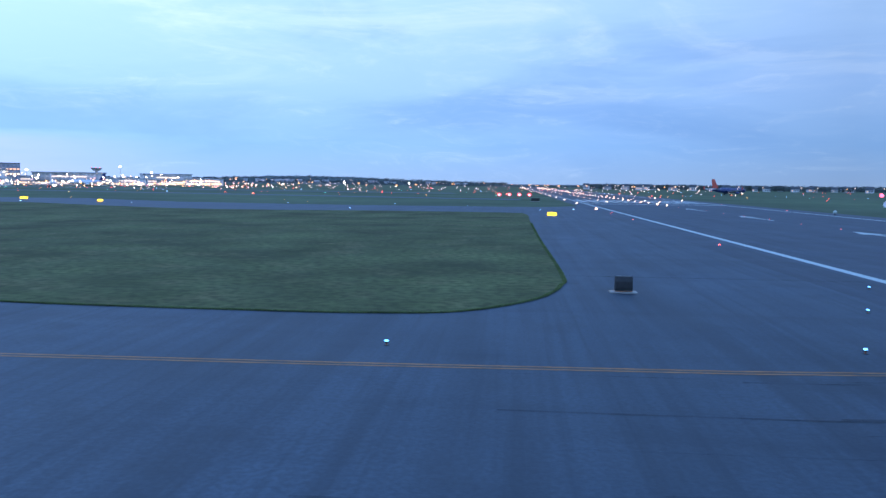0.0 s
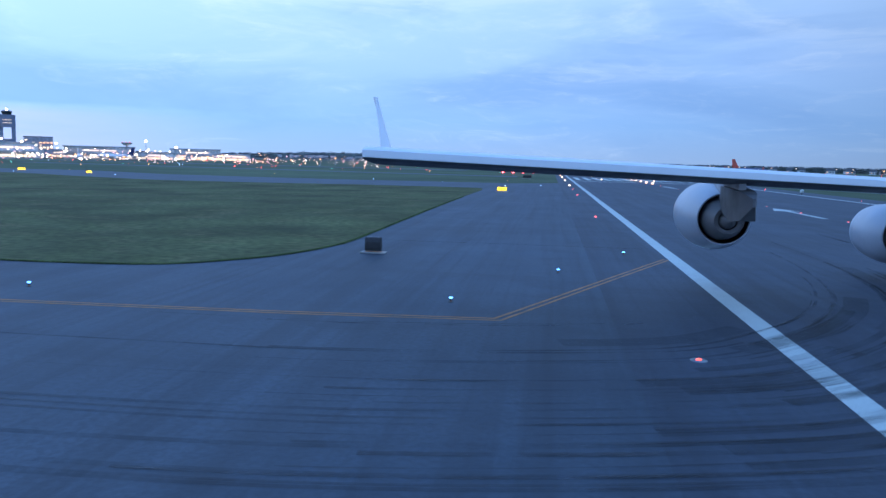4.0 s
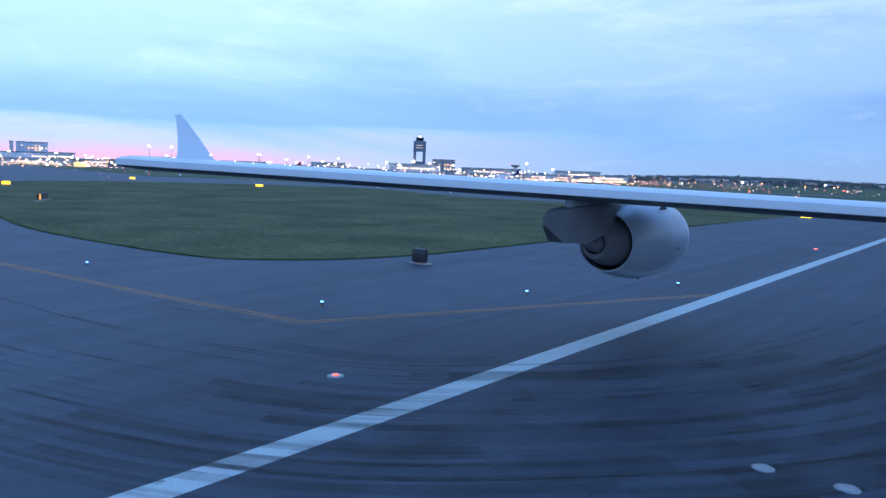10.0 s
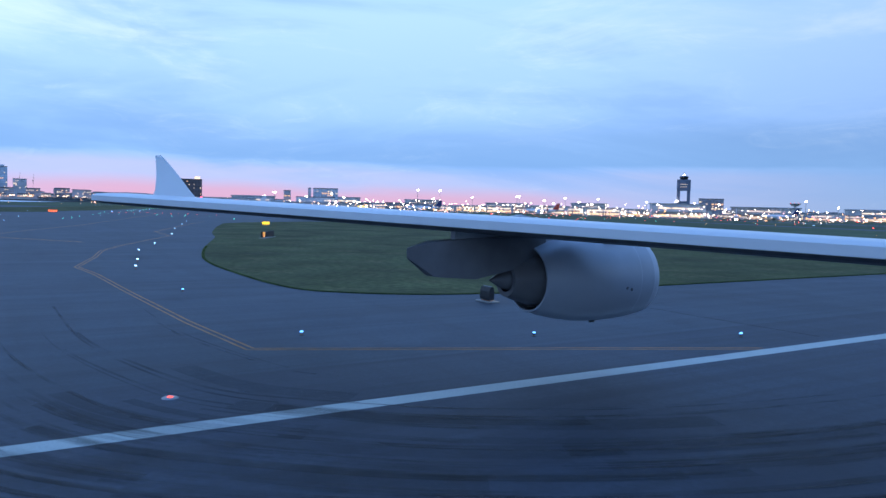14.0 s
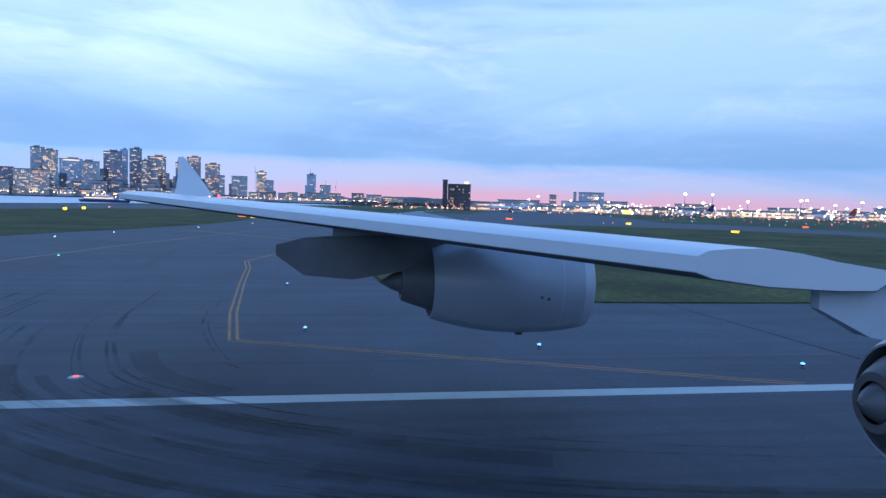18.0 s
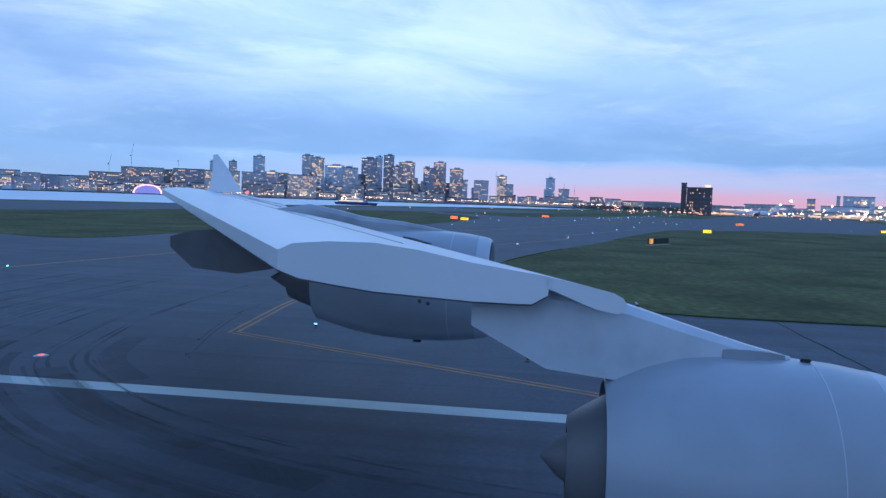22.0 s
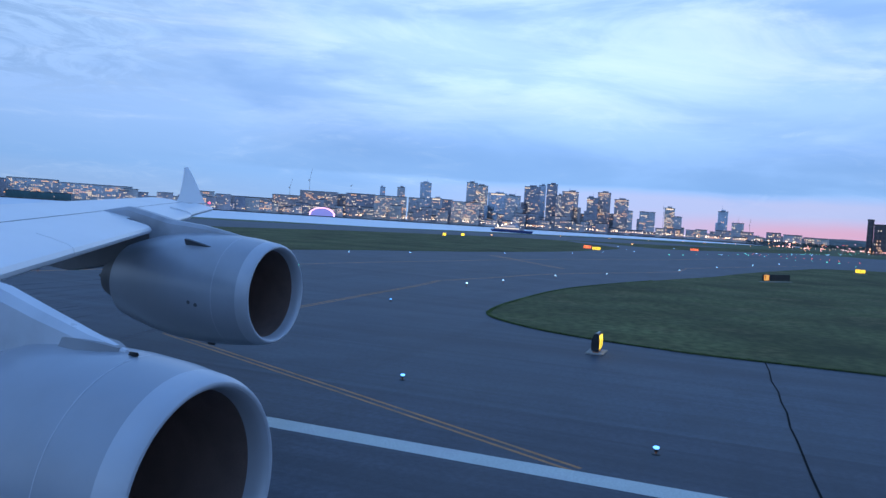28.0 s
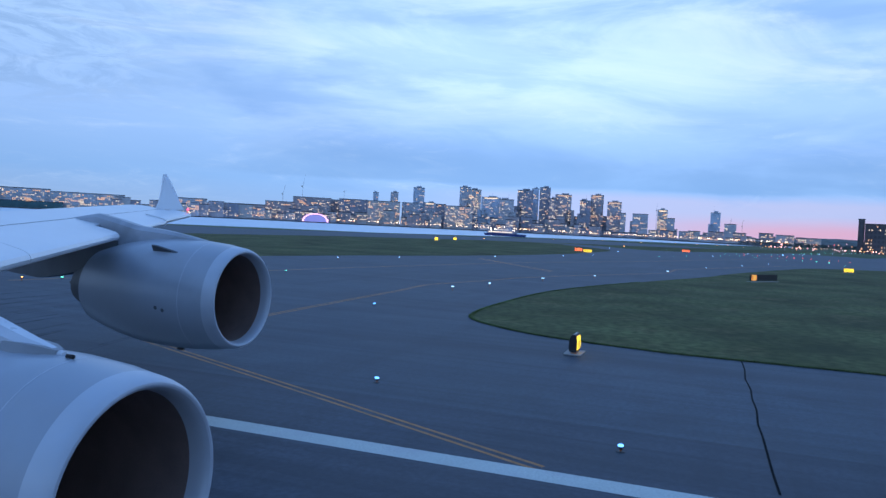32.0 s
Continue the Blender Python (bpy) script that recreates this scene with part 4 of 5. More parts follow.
for k in range(170):
    b = 85 + 48 * k / 170 + quay_rng.uniform(-0.9, 0.9)
    dist = 1770 + quay_rng.uniform(-12, 25) if b > 92 else 1650
    copy_thing(ql, pose(16.2 - dist * math.sin(radians(b)), 6.2 + dist * math.cos(radians(b)), 0.3))

# concert tent with its violet arch
tent = thing("concert_tent", pose(-1467, -843, 0.3, rz=119.8), "arched white waterfront tent glowing violet", "tent")
arc = [(29 * math.cos(a), 19 * math.sin(a) ** 0.9) for a in [math.pi * k / 20 for k in range(21)]]
part("canopy", loft([[(x, yy, z) for x, z in arc] for yy in (-8, 8)]), STYLE["white"], tent)
face = bmesh.new()
face.faces.new([face.verts.new((x * 0.86, -8.3, z * 0.86)) for x, z in arc])
part("stage_screen", face, glowing("violet-lit canvas", (0.50, 0.44, 0.80), 0.28), tent, "violet-lit canvas front")
part("arch_light", loft([[(x * s, -8.6 - o, max(0.0, z * s)) for x, z in arc] for s, o in ((1.0, 0), (0.9, 0.0), (0.9, 0.5), (1.0, 0.5))], closed=False), L_STAGE, tent, "violet glowing arch")


def crane(x, y, h, jib, rz, tilt=0):
    t = thing("tower_crane", pose(x, y, 0.3, rz=rz), "thin tower crane standing over a building site", "crane", "tower cranes")
    part("mast", boxed(0, 0, h / 2, 0.5, 0.5, h), M_STEEL, t)
    bm = bmesh.new()
    bmesh.ops.create_cube(bm, size=1, matrix=Matrix.Translation((0, 0, h)) @ Matrix.Rotation(radians(-tilt), 4, "Y") @ Matrix.Translation((jib * 0.35, 0, 0.5)) @ Matrix.Diagonal((jib, 0.4, 0.4, 1)))
    part("jib", bm, M_STEEL, t)
    part("counterweight", boxed(-jib * 0.15, 0, h - 1, 3, 2, 2.5), M_CONCRETE, t)
    return t


crane(-1615, -967, 88, 34, 60, 70)
crane(-1590, -1008, 66, 28, 60, 60)
crane(-1666, -877, 80, 44, 35, 0)
crane(-1939, -133, 74, 18, 10, 60)
crane(-1930, 43, 46, 18, 10, 60)
crane(-1921, 70, 42, 18, 10, 65)


# ---- ferry on the harbour ----
ferry = thing("ferry", pose(-755, -204, -2.0, rz=72), "dark-hulled harbour ferry with lit cabin decks", "boat")
hull = [(-27, 0), (-25, -4.5), (18, -4.5), (27, 0), (18, 4.5), (-25, 4.5)]
part("hull", loft([[(x * s, y * s, z) for x, y in hull] for z, s in ((-0.5, 0.92), (2.6, 1.0))]), M_NAVY, ferry)
part("cabin", boxed(-4, 0, 4.0, 34, 7.5, 2.8, 0.3), STYLE["brick"], ferry)
part("upper_deck", boxed(-2, 0, 6.5, 18, 6, 2.2, 0.3), STYLE["white"], ferry)
part("wheelhouse", boxed(5, 0, 8.5, 5, 4, 1.9, 0.2), STYLE["dark"], ferry)
part("window_band", boxed(-4, 0, 4.2, 30, 7.7, 0.9), L_PALE, ferry)
part("mast", cyl(bmesh.new(), 0, 0, 7.5, 14, 0.18), M_STEEL, ferry)
for x, z, r in ((-20, 4.6, 0.5), (-16, 6.4, 0.7), (-11, 6.9, 0.4), (13, 6.0, 0.3), (1, 10.0, 0.3)):
    part("lamp", ball(bmesh.new(), x, -3.2, z, r), L_FLOOD, ferry, "bright white deck lamp")
part("upper_window_band", boxed(-2, 0, 6.7, 16, 6.2, 0.7), DIM_LIGHT, ferry)

# ---- hotel block by the field ----
hotel = thing("hotel", pose(-703.5, 136.3, 0, rz=78) @ Matrix.Diagonal((0.83, 0.83, 1, 1)), "dark hotel slab with a taller stair tower and roof sign", "building")
part("wall", boxed(3, 0, 12.5, 27, 14, 25), M_HOTEL, hotel)
part("stair_tower", boxed(-14, 0, 14.5, 5.5, 9, 29), M_HOTEL, hotel)
part("tower_cap", boxed(-14, 0, 29.4, 6.2, 9.6, 0.9), M_ROOFING, hotel)
part("roof", boxed(3, 0, 25.4, 27.6, 14.6, 0.8), M_ROOFING, hotel)
part("roof_sign", boxed(11.5, -7.2, 27.0, 6, 0.7, 2.2), L_PALE, hotel, "white glowing roof sign")
for k in range(18):
    o = new("window", (PANE_WARM, PANE_PALE, PANE_DIM)[k % 3])
    o.parent = hotel
    o.location = (-9 + 2.4 * quay_rng.randint(0, 10), -7.1, 3 + 2.9 * quay_rng.randint(0, 7))
    o.scale = (1.1, 1, 1.1)

# ---- control tower ----
tower = thing("control_tower", pose(-509, 593, 0, rz=40) @ Matrix.Diagonal((0.81, 0.81, 0.89, 1)), "dark airport control tower on two tall pylons", "tower")
for s in (-1, 1):
    part("pylon", boxed(s * 6.2, 0, 17, 4.0, 5.5, 36, 0.3), M_TOWER, tower)
part("office_level", boxed(0, 0, 38, 16.8, 9, 13, 0.3), M_TOWER, tower)
part("lower_link", boxed(0, 0, 18, 8.5, 5, 3), M_TOWER, tower)
bm = bmesh.new()
bmesh.ops.create_cone(bm, cap_ends=True, segments=8, radius1=4.6, radius2=5.6, depth=3.4, matrix=Matrix.Translation((0, 0, 46.2)))
part("cab", bm, M_WINDOW_DARK, tower, "dark glazed octagonal cab")
part("cab_roof", cyl(bmesh.new(), 0, 0, 47.9, 49, 5.6, 3.5, 8), M_TOWER, tower)
part("antenna", cyl(bmesh.new(), 0, 0, 49, 53, 0.25), M_STEEL, tower)
part("beacon", ball(bmesh.new(), 0, 0, 49.8, 1.2), L_FLOOD, tower, "bright roof beacon")
for z in (36, 39):
    part("window", boxed(0, -4.6, z, 9, 0.2, 0.6), DIM_LIGHT, tower)


# ---- terminals, hangars, masts ----
def terminal(x, y, rz, w, d, h, bands, label, mat, roof=M_PALEROOF, band_light=L_PALE):
    t = thing("terminal_building", pose(x, y, 0, rz=rz), label, "building", "airport buildings")
    part("wall", boxed(0, 0, h / 2, w, d, h), mat, t)
    part("roof", boxed(0, 0, h + 0.5, w + 2, d + 2, 1.0), roof, t)
    part("canopy", boxed(0, -d / 2 - 2, h * 0.45, w * 0.9, 4, 0.5), roof, t)
    for z, hh, frac in bands:
        n = max(1, int(w * frac / 13))
        for k in range(n):
            part("window_band", boxed(-w * frac / 2 + (k + 0.5) * w * frac / n, -d / 2 - 0.1, z, w * frac / n - 1.6, 0.3, hh), band_light, t)
    return t


term_rng = random.Random(21)
for k in range(40):
    b = 26 + k * 1.25 + term_rng.uniform(-0.4, 0.4)
    dist = term_rng.uniform(760, 980)
    x, y = 16 - dist * math.sin(radians(b)), -25 + dist * math.cos(radians(b))
    h = term_rng.uniform(5, 9) + (5 if k % 5 == 2 else 0)
    terminal(x, y, b + term_rng.uniform(-12, 12), term_rng.uniform(34, 70), 22, h, ((2.2, 1.7, 0.95), (h * 0.72, 1.1, term_rng.choice((0.5, 0.8, 0.95)))), term_rng.choice(("low terminal wing with bright window bands", "long concourse lit along its ground floor", "grey hangar with a floodlit apron side")), STYLE[term_rng.choice(("office", "white", "white", "lit"))], band_light=term_rng.choice((L_HALL, L_HALL, L_PALE)))


def light_mast(h, lamp, label, r, kind="light_mast", group="apron light masts"):
    t = thing(kind, Matrix(), label, "lamp", group)
    part("pole", cyl(bmesh.new(), 0, 0, 0, h, 0.25, 0.14, 8), M_STEEL, t)
    part("lamp_head", ball(bmesh.new(), 0, -0.1, h + 0.2, r, 2, 0.75), lamp, t, "glaring lamp head")
    return t


flood = light_mast(15, L_FLOOD, "tall apron mast with glaring floodlights", 1.0)
flood.matrix_basis = pose(-500, 600, 0)
tall = light_mast(19, L_FLOOD, "very tall apron mast with glaring floodlights", 1.25)
tall.matrix_basis = pose(-640, 480, 0)
short = light_mast(6, L_FLOOD, "low floodlight on a short pole by the stands", 0.8)
short.matrix_basis = pose(-560, 520, 0)
sodium = light_mast(5, L_SODIUM, "low orange lamp on a short pole", 0.7)
sodium.matrix_basis = pose(-520, 500, 0)
ember = light_mast(5, L_RED, "low red lamp on a short pole", 0.3)
ember.matrix_basis = pose(-534, 488, 0)
glint = light_mast(5, L_SODIUM, "small orange lamp on a short pole", 0.4)
glint.matrix_basis = pose(-546, 478, 0)
for k in range(110):
    b = 10 + 75 * k / 110 + term_rng.uniform(-0.5, 0.5)
    dist = term_rng.uniform(640, 900)
    src = term_rng.choice((flood, short, short, short, sodium, sodium, flood) if b > 30 else (short, sodium, short, sodium, sodium))
    if 40 < b < 72 and term_rng.random() < 0.25:
        src = tall
    if b > 74:
        src = (ember, glint, glint)[k % 3]
    if b < 32 and k % 2:
        continue
    copy_thing(src, pose(16 - dist * math.sin(radians(b)), -25 + dist * math.cos(radians(b)), 0, rz=b) @ Matrix.Diagonal((1, 1, term_rng.uniform(0.55, 1.25), 1)))
far_lamps = []
for lens, what in ((L_RED, "red"), (L_AMBER, "amber"), (L_SODIUM, "orange"), (L_BLUE_FAR, "pale blue"), (L_GREEN, "green")):
    fl = taxi_light(lens, "large " + what + " airfield lamp far over the grass", tall=0.7, size=3.4 if what in ("amber", "orange") else 2.8)
    fl.matrix_basis = pose(-300 - 12 * len(far_lamps), 410, 0)
    far_lamps.append(fl)
for k in range(150):
    b = term_rng.uniform(-32, 66)
    dist = term_rng.uniform(330, 640)
    copy_thing(far_lamps[term_rng.choice((0, 0, 1, 2, 3, 3, 3, 4))], pose(16 - dist * math.sin(radians(b)), -25 + dist * math.cos(radians(b)), 0))


stand_lamps = []
for lens, what, rr, hh in ((L_FLOOD, "white", 0.55, 4.0), (L_HALL, "pale", 0.8, 3.0), (L_SODIUM, "orange", 0.7, 3.0), (L_FLOOD, "small white", 0.4, 8.0)):
    stand_lamps.append(light_mast(hh, lens, what + " lamp on a pole along the stands", rr, "stand_lamp", "stand lamps"))
    stand_lamps[-1].matrix_basis = pose(-700 + 9 * len(stand_lamps), 420, 0)
for k in range(120):
    b = 30 + 42 * k / 120 + term_rng.uniform(-0.4, 0.4)
    dist = term_rng.uniform(600, 745)
    copy_thing(term_rng.choice(stand_lamps), pose(16 - dist * math.sin(radians(b)), -25 + dist * math.cos(radians(b)), 0, rz=b))


def road_lamp(lens, label, h):
    t = thing("road_lamp", Matrix(), label, "lamp", "road lamps")
    part("pole", cyl(bmesh.new(), 0, 0, 0, h, 0.08, 0.06, 8), M_STEEL, t)
    part("lamp_head", ball(bmesh.new(), 0, 0, h + 0.3, 0.34, 2, 0.8), lens, t, "glowing lamp head")
    return t


rosy = [road_lamp(glowing("rosy road lamp", (1.0, 0.42, 0.34), 9.0), "rosy lit lamp along the perimeter road", 2.2), road_lamp(L_HALL, "pale lit lamp along the perimeter road", 2.6), road_lamp(L_SODIUM, "orange lit lamp along the perimeter road", 2.0)]
for k, t in enumerate(rosy):
    t.matrix_basis = pose(-640 + 6 * k, 60 + 30 * k, 0)
for k in range(48):
    copy_thing(rosy[term_rng.choice((0, 0, 0, 1, 2, 2))], pose(-618 + 0.2 * k + term_rng.uniform(-25, 25), 45 + 2.5 * k + term_rng.uniform(-1.5, 1.5), 0))


def lamp_field(label, count, b0, b1, d0, d1, z0, z1, r, mat, seed):
    """Countless small lamps on low frames and roofs, far over the field."""
    rng = random.Random(seed)
    verts, faces = [], []
    for k in range(count):
        b, d, z, q = radians(rng.uniform(b0, b1)), rng.uniform(d0, d1), z0 + (z1 - z0) * rng.random() ** 2, r * rng.uniform(0.55, 1.25)
        x, y = 16 - d * math.sin(b), -25 + d * math.cos(b)
        i = len(verts)
        verts += [(x + q, y, z), (x - q, y, z), (x, y + q, z), (x, y - q, z), (x, y, z + q * 0.8), (x, y, z - q * 0.8)]
        faces += [(i, i + 2, i + 4), (i + 2, i + 1, i + 4), (i + 1, i + 3, i + 4), (i + 3, i, i + 4), (i + 2, i, i + 5), (i + 1, i + 2, i + 5), (i + 3, i + 1, i + 5), (i, i + 3, i + 5)]
    me = bpy.data.meshes.new("field_lamps")
    me.from_pydata(verts, [], faces)
    me.materials.append(mat)
    return tagged(new("field_lamps", me), label, "lamps", kind="stuff")


lamp_field("countless warm white lamps along the terminal aprons", 240, 26, 68, 640, 900, 1.5, 12, 0.7, glowing("warm apron lamp", (1.0, 0.76, 0.60), 12.0), 41)
lamp_field("countless orange lamps along the terminal aprons", 280, 20, 78, 560, 900, 1.0, 9, 0.5, glowing("orange apron lamp", (1.0, 0.48, 0.24), 4.0), 42)
lamp_field("countless rosy lamps among the far stands", 220, 22, 84, 560, 880, 1.0, 8, 0.5, glowing("rosy apron lamp", (1.0, 0.42, 0.38), 4.0), 43)
lamp_field("small scattered lamps over the far airfield", 260, -14, 34, 520, 1150, 0.5, 5, 0.36, glowing("pale field lamp", (1.0, 0.66, 0.52), 5.0), 44)
lamp_field("small red lamps over the far airfield", 150, -30, 60, 360, 900, 0.5, 3, 0.28, L_RED, 45)

# landmarks among the terminals
def landmark(x, y, w, d, h, style, label, panes):
    v = FACE_TO - Vector((x, y))
    t = thing("airport_building", pose(x, y, 0.0, rz=math.degrees(math.atan2(v.y, v.x)) + 90), label, "building", "airport buildings")
    part("wall", boxed(0, 0, h / 2, w, d, h), STYLE[style], t)
    part("roof", boxed(0, 0, h + 0.3, w + 0.6, d + 0.6, 0.6), M_ROOFING, t)
    windows_on(t, w, d, h, panes, 2.0, 1.5, 2.0)
    return t


landmark(-816, 323, 29, 16, 23.5, "glass", "green-blue glass office slab behind the hangars", 14)
landmark(-814, 302, 3.4, 5, 23.5, "stone", "slim grey stair shaft beside a glass slab", 0)
landmark(-832, 281, 8, 8, 20, "brick", "brown square block behind the hangars", 3)
landmark(-783, 297, 43, 24, 12.5, "white", "broad pale hangar with closed doors", 4)
landmark(-797, 258, 17, 14, 9, "stone", "low grey workshop beside the hangar", 5)
landmark(-719, 389, 62, 18, 8.5, "dark", "long low navy-roofed hangar", 10)
landmark(-529, 662, 26, 14, 21, "dark", "dark office block at the control tower's foot", 9)
landmark(-571, 690, 46, 20, 15, "office", "pale terminal block behind the control tower", 30)
hall = landmark(-709, 321, 15, 10, 6.5, "lit", "open hangar bay lit bright yellow inside", 0)
part("bay_light", boxed(0, -5.2, 2.4, 11.0, 0.3, 3.6), glowing("yellow bay light", (1.0, 0.66, 0.16), 1.8), hall, "glowing yellow open bay")
tank = thing("water_tank", pose(-471, 728, 0) @ Matrix.Diagonal((1, 1, 0.78, 1)), "mushroom-shaped water tank with red lamps", "tower")
part("column", cyl(bmesh.new(), 0, 0, 0, 20, 1.6, 1.2), STYLE["stone"], tank)
part("bowl", cyl(bmesh.new(), 0, 0, 19.6, 23.4, 3.0, 6.2, 20), STYLE["stone"], tank, smooth=True)
for sx in (-4.5, 0, 4.5):
    part("lamp", ball(bmesh.new(), sx, -1, 24, 0.45), L_RED_GLOW, tank, "red warning lamp")


# ---- parked and taxiing jets ----
def jet(x, y, rz, body, tail, label, s=1.0, lamp=True):
    """An airliner heading along local +y, length about 38 m."""
    t = thing("airliner", pose(x, y, 0, rz=rz), label, "aircraft", "distant airliners")
    prof = [(-19, 0.05), (-18.5, 0.7), (-17.3, 1.35), (-15, 1.9), (-10, 2.0), (8, 2.0), (13, 1.5), (17, 0.8), (19, 0.3)]
    bm = lathe([(d * s, r * s) for d, r in prof], 16)
    bmesh.ops.translate(bm, vec=(0, 0, 3.6 * s), verts=bm.verts[:])
    part("fuselage", bm, body, t, smooth=True)
    for sd in (-1, 1):
        part("wing", loft([[(sd * u * s, -v * s, z * s) for v, z in pr] for u, pr in ((1.5, ((-4, 2.9), (3.5, 2.9), (3.5, 2.6), (-4, 2.3))), (17, ((6.5, 4.2), (8.0, 4.2), (8.0, 4.1), (6.5, 4.1))))]), M_GREYSKIN, t)
        part("winglet", loft([[(sd * (17 + o) * s, -v * s, z * s) for v in (6.6, 8.0) for o in (0,)] + [(sd * 17.15 * s, -8.0 * s, z * s), (sd * 17.15 * s, -6.6 * s, z * s)] for z in (4.15, 6.3)]), tail, t)
        part("tailplane", loft([[(sd * u * s, -v * s, z * s) for v, z in pr] for u, pr in ((0.6, ((13.5, 4.4), (17.5, 4.4), (17.5, 4.2), (13.5, 4.2))), (6.5, ((17.0, 4.9), (18.6, 4.9), (18.6, 4.8), (17, 4.8))))]), M_GREYSKIN, t)
        bm = lathe([(-0.2 * s, 0.75 * s), (0, 0.95 * s), (1.5 * s, 1.05 * s), (3.6 * s, 0.7 * s), (4.2 * s, 0.2 * s)], 14)
        bmesh.ops.translate(bm, vec=(sd * 5.2 * s, 4.0 * s, 1.75 * s), verts=bm.verts[:])
        part("engine", bm, body, t, smooth=True)
        part("main_wheel", cyl(bmesh.new(), sd * 2.6 * s, -2.0 * s, 0, 1.1 * s, 0.5 * s), M_BLACK, t)
    part("fin", loft([[(o, -v * s, z * s) for v, o in ((a, -0.2), (b, -0.2), (b, 0.2), (a, 0.2))] for z, a, b in ((5.2, 12.2, 18.6), (11.8, 17.0, 19.6))]), tail, t)
    part("nose_wheel", cyl(bmesh.new(), 0, 13 * s, 0, 0.9 * s, 0.35 * s), M_BLACK, t)
    part("nose_leg", cyl(bmesh.new(), 0, 13 * s, 0.8 * s, 2.2 * s, 0.15 * s), M_STEEL, t)
    if lamp:
        part("landing_lamp", ball(bmesh.new(), 0, 13.4 * s, 1.9 * s, 1.3 * s, 2), L_FLOOD, t, "glaring landing lamp")
    return t


jet(139, 535, -54, M_NAVY, M_REDPAINT, "navy airliner with a red tail taxiing on the grass side", 1.0, False)
jet(-644, 359, 152, M_SKIN, M_NAVY, "white airliner with a dark blue tail before the terminal", 1.0, False)
jet(-655, 177, 150, M_SKIN, M_SKIN, "white airliner parked beside the terminal stands", 1.0, False)
jet(-372, 497, 217, M_SKIN, M_GREYSKIN, "white airliner taxiing with its landing lamp on", 0.9)
jet(-590, 470, 140, M_SKIN, M_REDPAINT, "white airliner parked at a lit stand", 1.0, False)
jet(-430, 640, 150, M_SKIN, M_NAVY, "white airliner parked at a lit stand", 1.0, False)


# ---- wooded ridges, houses and far lights ----
def ridge(b0, b1, dist, heights, label):
    """A long wooded rise seen across the field."""
    n = 80
    bm = bmesh.new()
    rows = []
    for i in range(n + 1):
        f = i / n
        b = radians(b0 + (b1 - b0) * f)
        k = f * (len(heights) - 1)
        j = min(int(k), len(heights) - 2)
        h = heights[j] * (1 - (k - j)) + heights[j + 1] * (k - j) + 2.5 * noise.noise((f * 40, b0, 0))
        ring = []
        for dd, hh in ((-120, -0.5), (0, h * 0.75), (90, h), (300, -0.5)):
            ring.append(bm.verts.new((-(dist + dd) * math.sin(b), (dist + dd) * math.cos(b), max(hh, -0.5))))
        rows.append(ring)
    for a, c in zip(rows, rows[1:]):
        for q in range(3):
            bm.faces.new((a[q], a[q + 1], c[q + 1], c[q]))
    return tagged(part("hill", bm, M_HILL, smooth=True), label, "hill", kind="structure")


ROOF_OF_HILL = (7, 9, 13, 18, 23, 25, 24, 18, 13, 11, 10, 9, 9, 8)
ridge(1, 40, 2300, ROOF_OF_HILL, "low wooded hill dotted with houses behind the field")
ridge(-40, 2, 2200, (8, 7, 7, 6, 8, 8, 7, 7), "low wooded rise along the horizon")
ridge(72, 92, 2400, (10, 16, 22, 26, 20, 12, 4), "low far hill in the dusk")


def treeline(b0, b1, dist, height, count, label, seed, rise=None):
    """Crowns of many small clumps; rise: the heights of the hill that they stand on, from b 1 to 40."""
    rng = random.Random(seed)
    verts, faces = [], []
    for k in range(count):
        bd = rng.uniform(b0, b1)
        b = radians(bd)
        d = dist + rng.uniform(-40, 40)
        base, slope = 0.0, rng.random()
        if rise:
            q = min(max((bd - 1) / 39, 0), 0.999) * (len(rise) - 1)
            d, base = dist - 95 + 170 * slope, (0.12 + 0.72 * slope) * (rise[int(q)] * (1 - q % 1) + rise[int(q) + 1] * (q % 1))
        cx, cy = -d * math.sin(b), d * math.cos(b)
        h = height * rng.uniform(0.6, 1.1)
        for q in range(16):
            px, py = cx + rng.gauss(0, h * 0.34), cy + rng.gauss(0, h * 0.34)
            pz = base + h * (0.12 + 0.8 * rng.random())
            r = h * rng.uniform(0.08, 0.16)
            i = len(verts)
            for a in range(3):
                an = rng.random() * 6.28
                verts.append((px + r * math.cos(an), py + r * math.sin(an), pz + rng.uniform(-r, r)))
            verts.append((px, py, pz + r))
            faces += [(i, i + 1, i + 2), (i, i + 1, i + 3), (i + 1, i + 2, i + 3), (i, i + 2, i + 3)]
    me = bpy.data.meshes.new("trees")
    me.from_pydata(verts, [], faces)
    me.materials.append(M_LEAF)
    return tagged(new("trees", me), label, "trees", kind="stuff")


treeline(-40, -5, 1280, 9, 1900, "dark line of trees beyond the runway", 3)
treeline(-8, 14, 1900, 6, 700, "dark line of far trees at the runway's end", 4)
treeline(1, 40, 2300, 8, 4200, "dark woods over the far hill", 5, ROOF_OF_HILL)
treeline(74, 88, 1300, 7, 500, "dark trees beside the airport hotel", 6)

house_rng = random.Random(31)
yard = [light_mast(6, L_HALL, "pale lit yard lamp among distant houses", 0.8, "yard_lamp", "yard lamps"), light_mast(5, L_SODIUM, "orange lit yard lamp among distant houses", 0.8, "yard_lamp", "yard lamps")]
for k, t in enumerate(yard):
    t.matrix_basis = pose(-210 + 30 * k, 1990, 0)


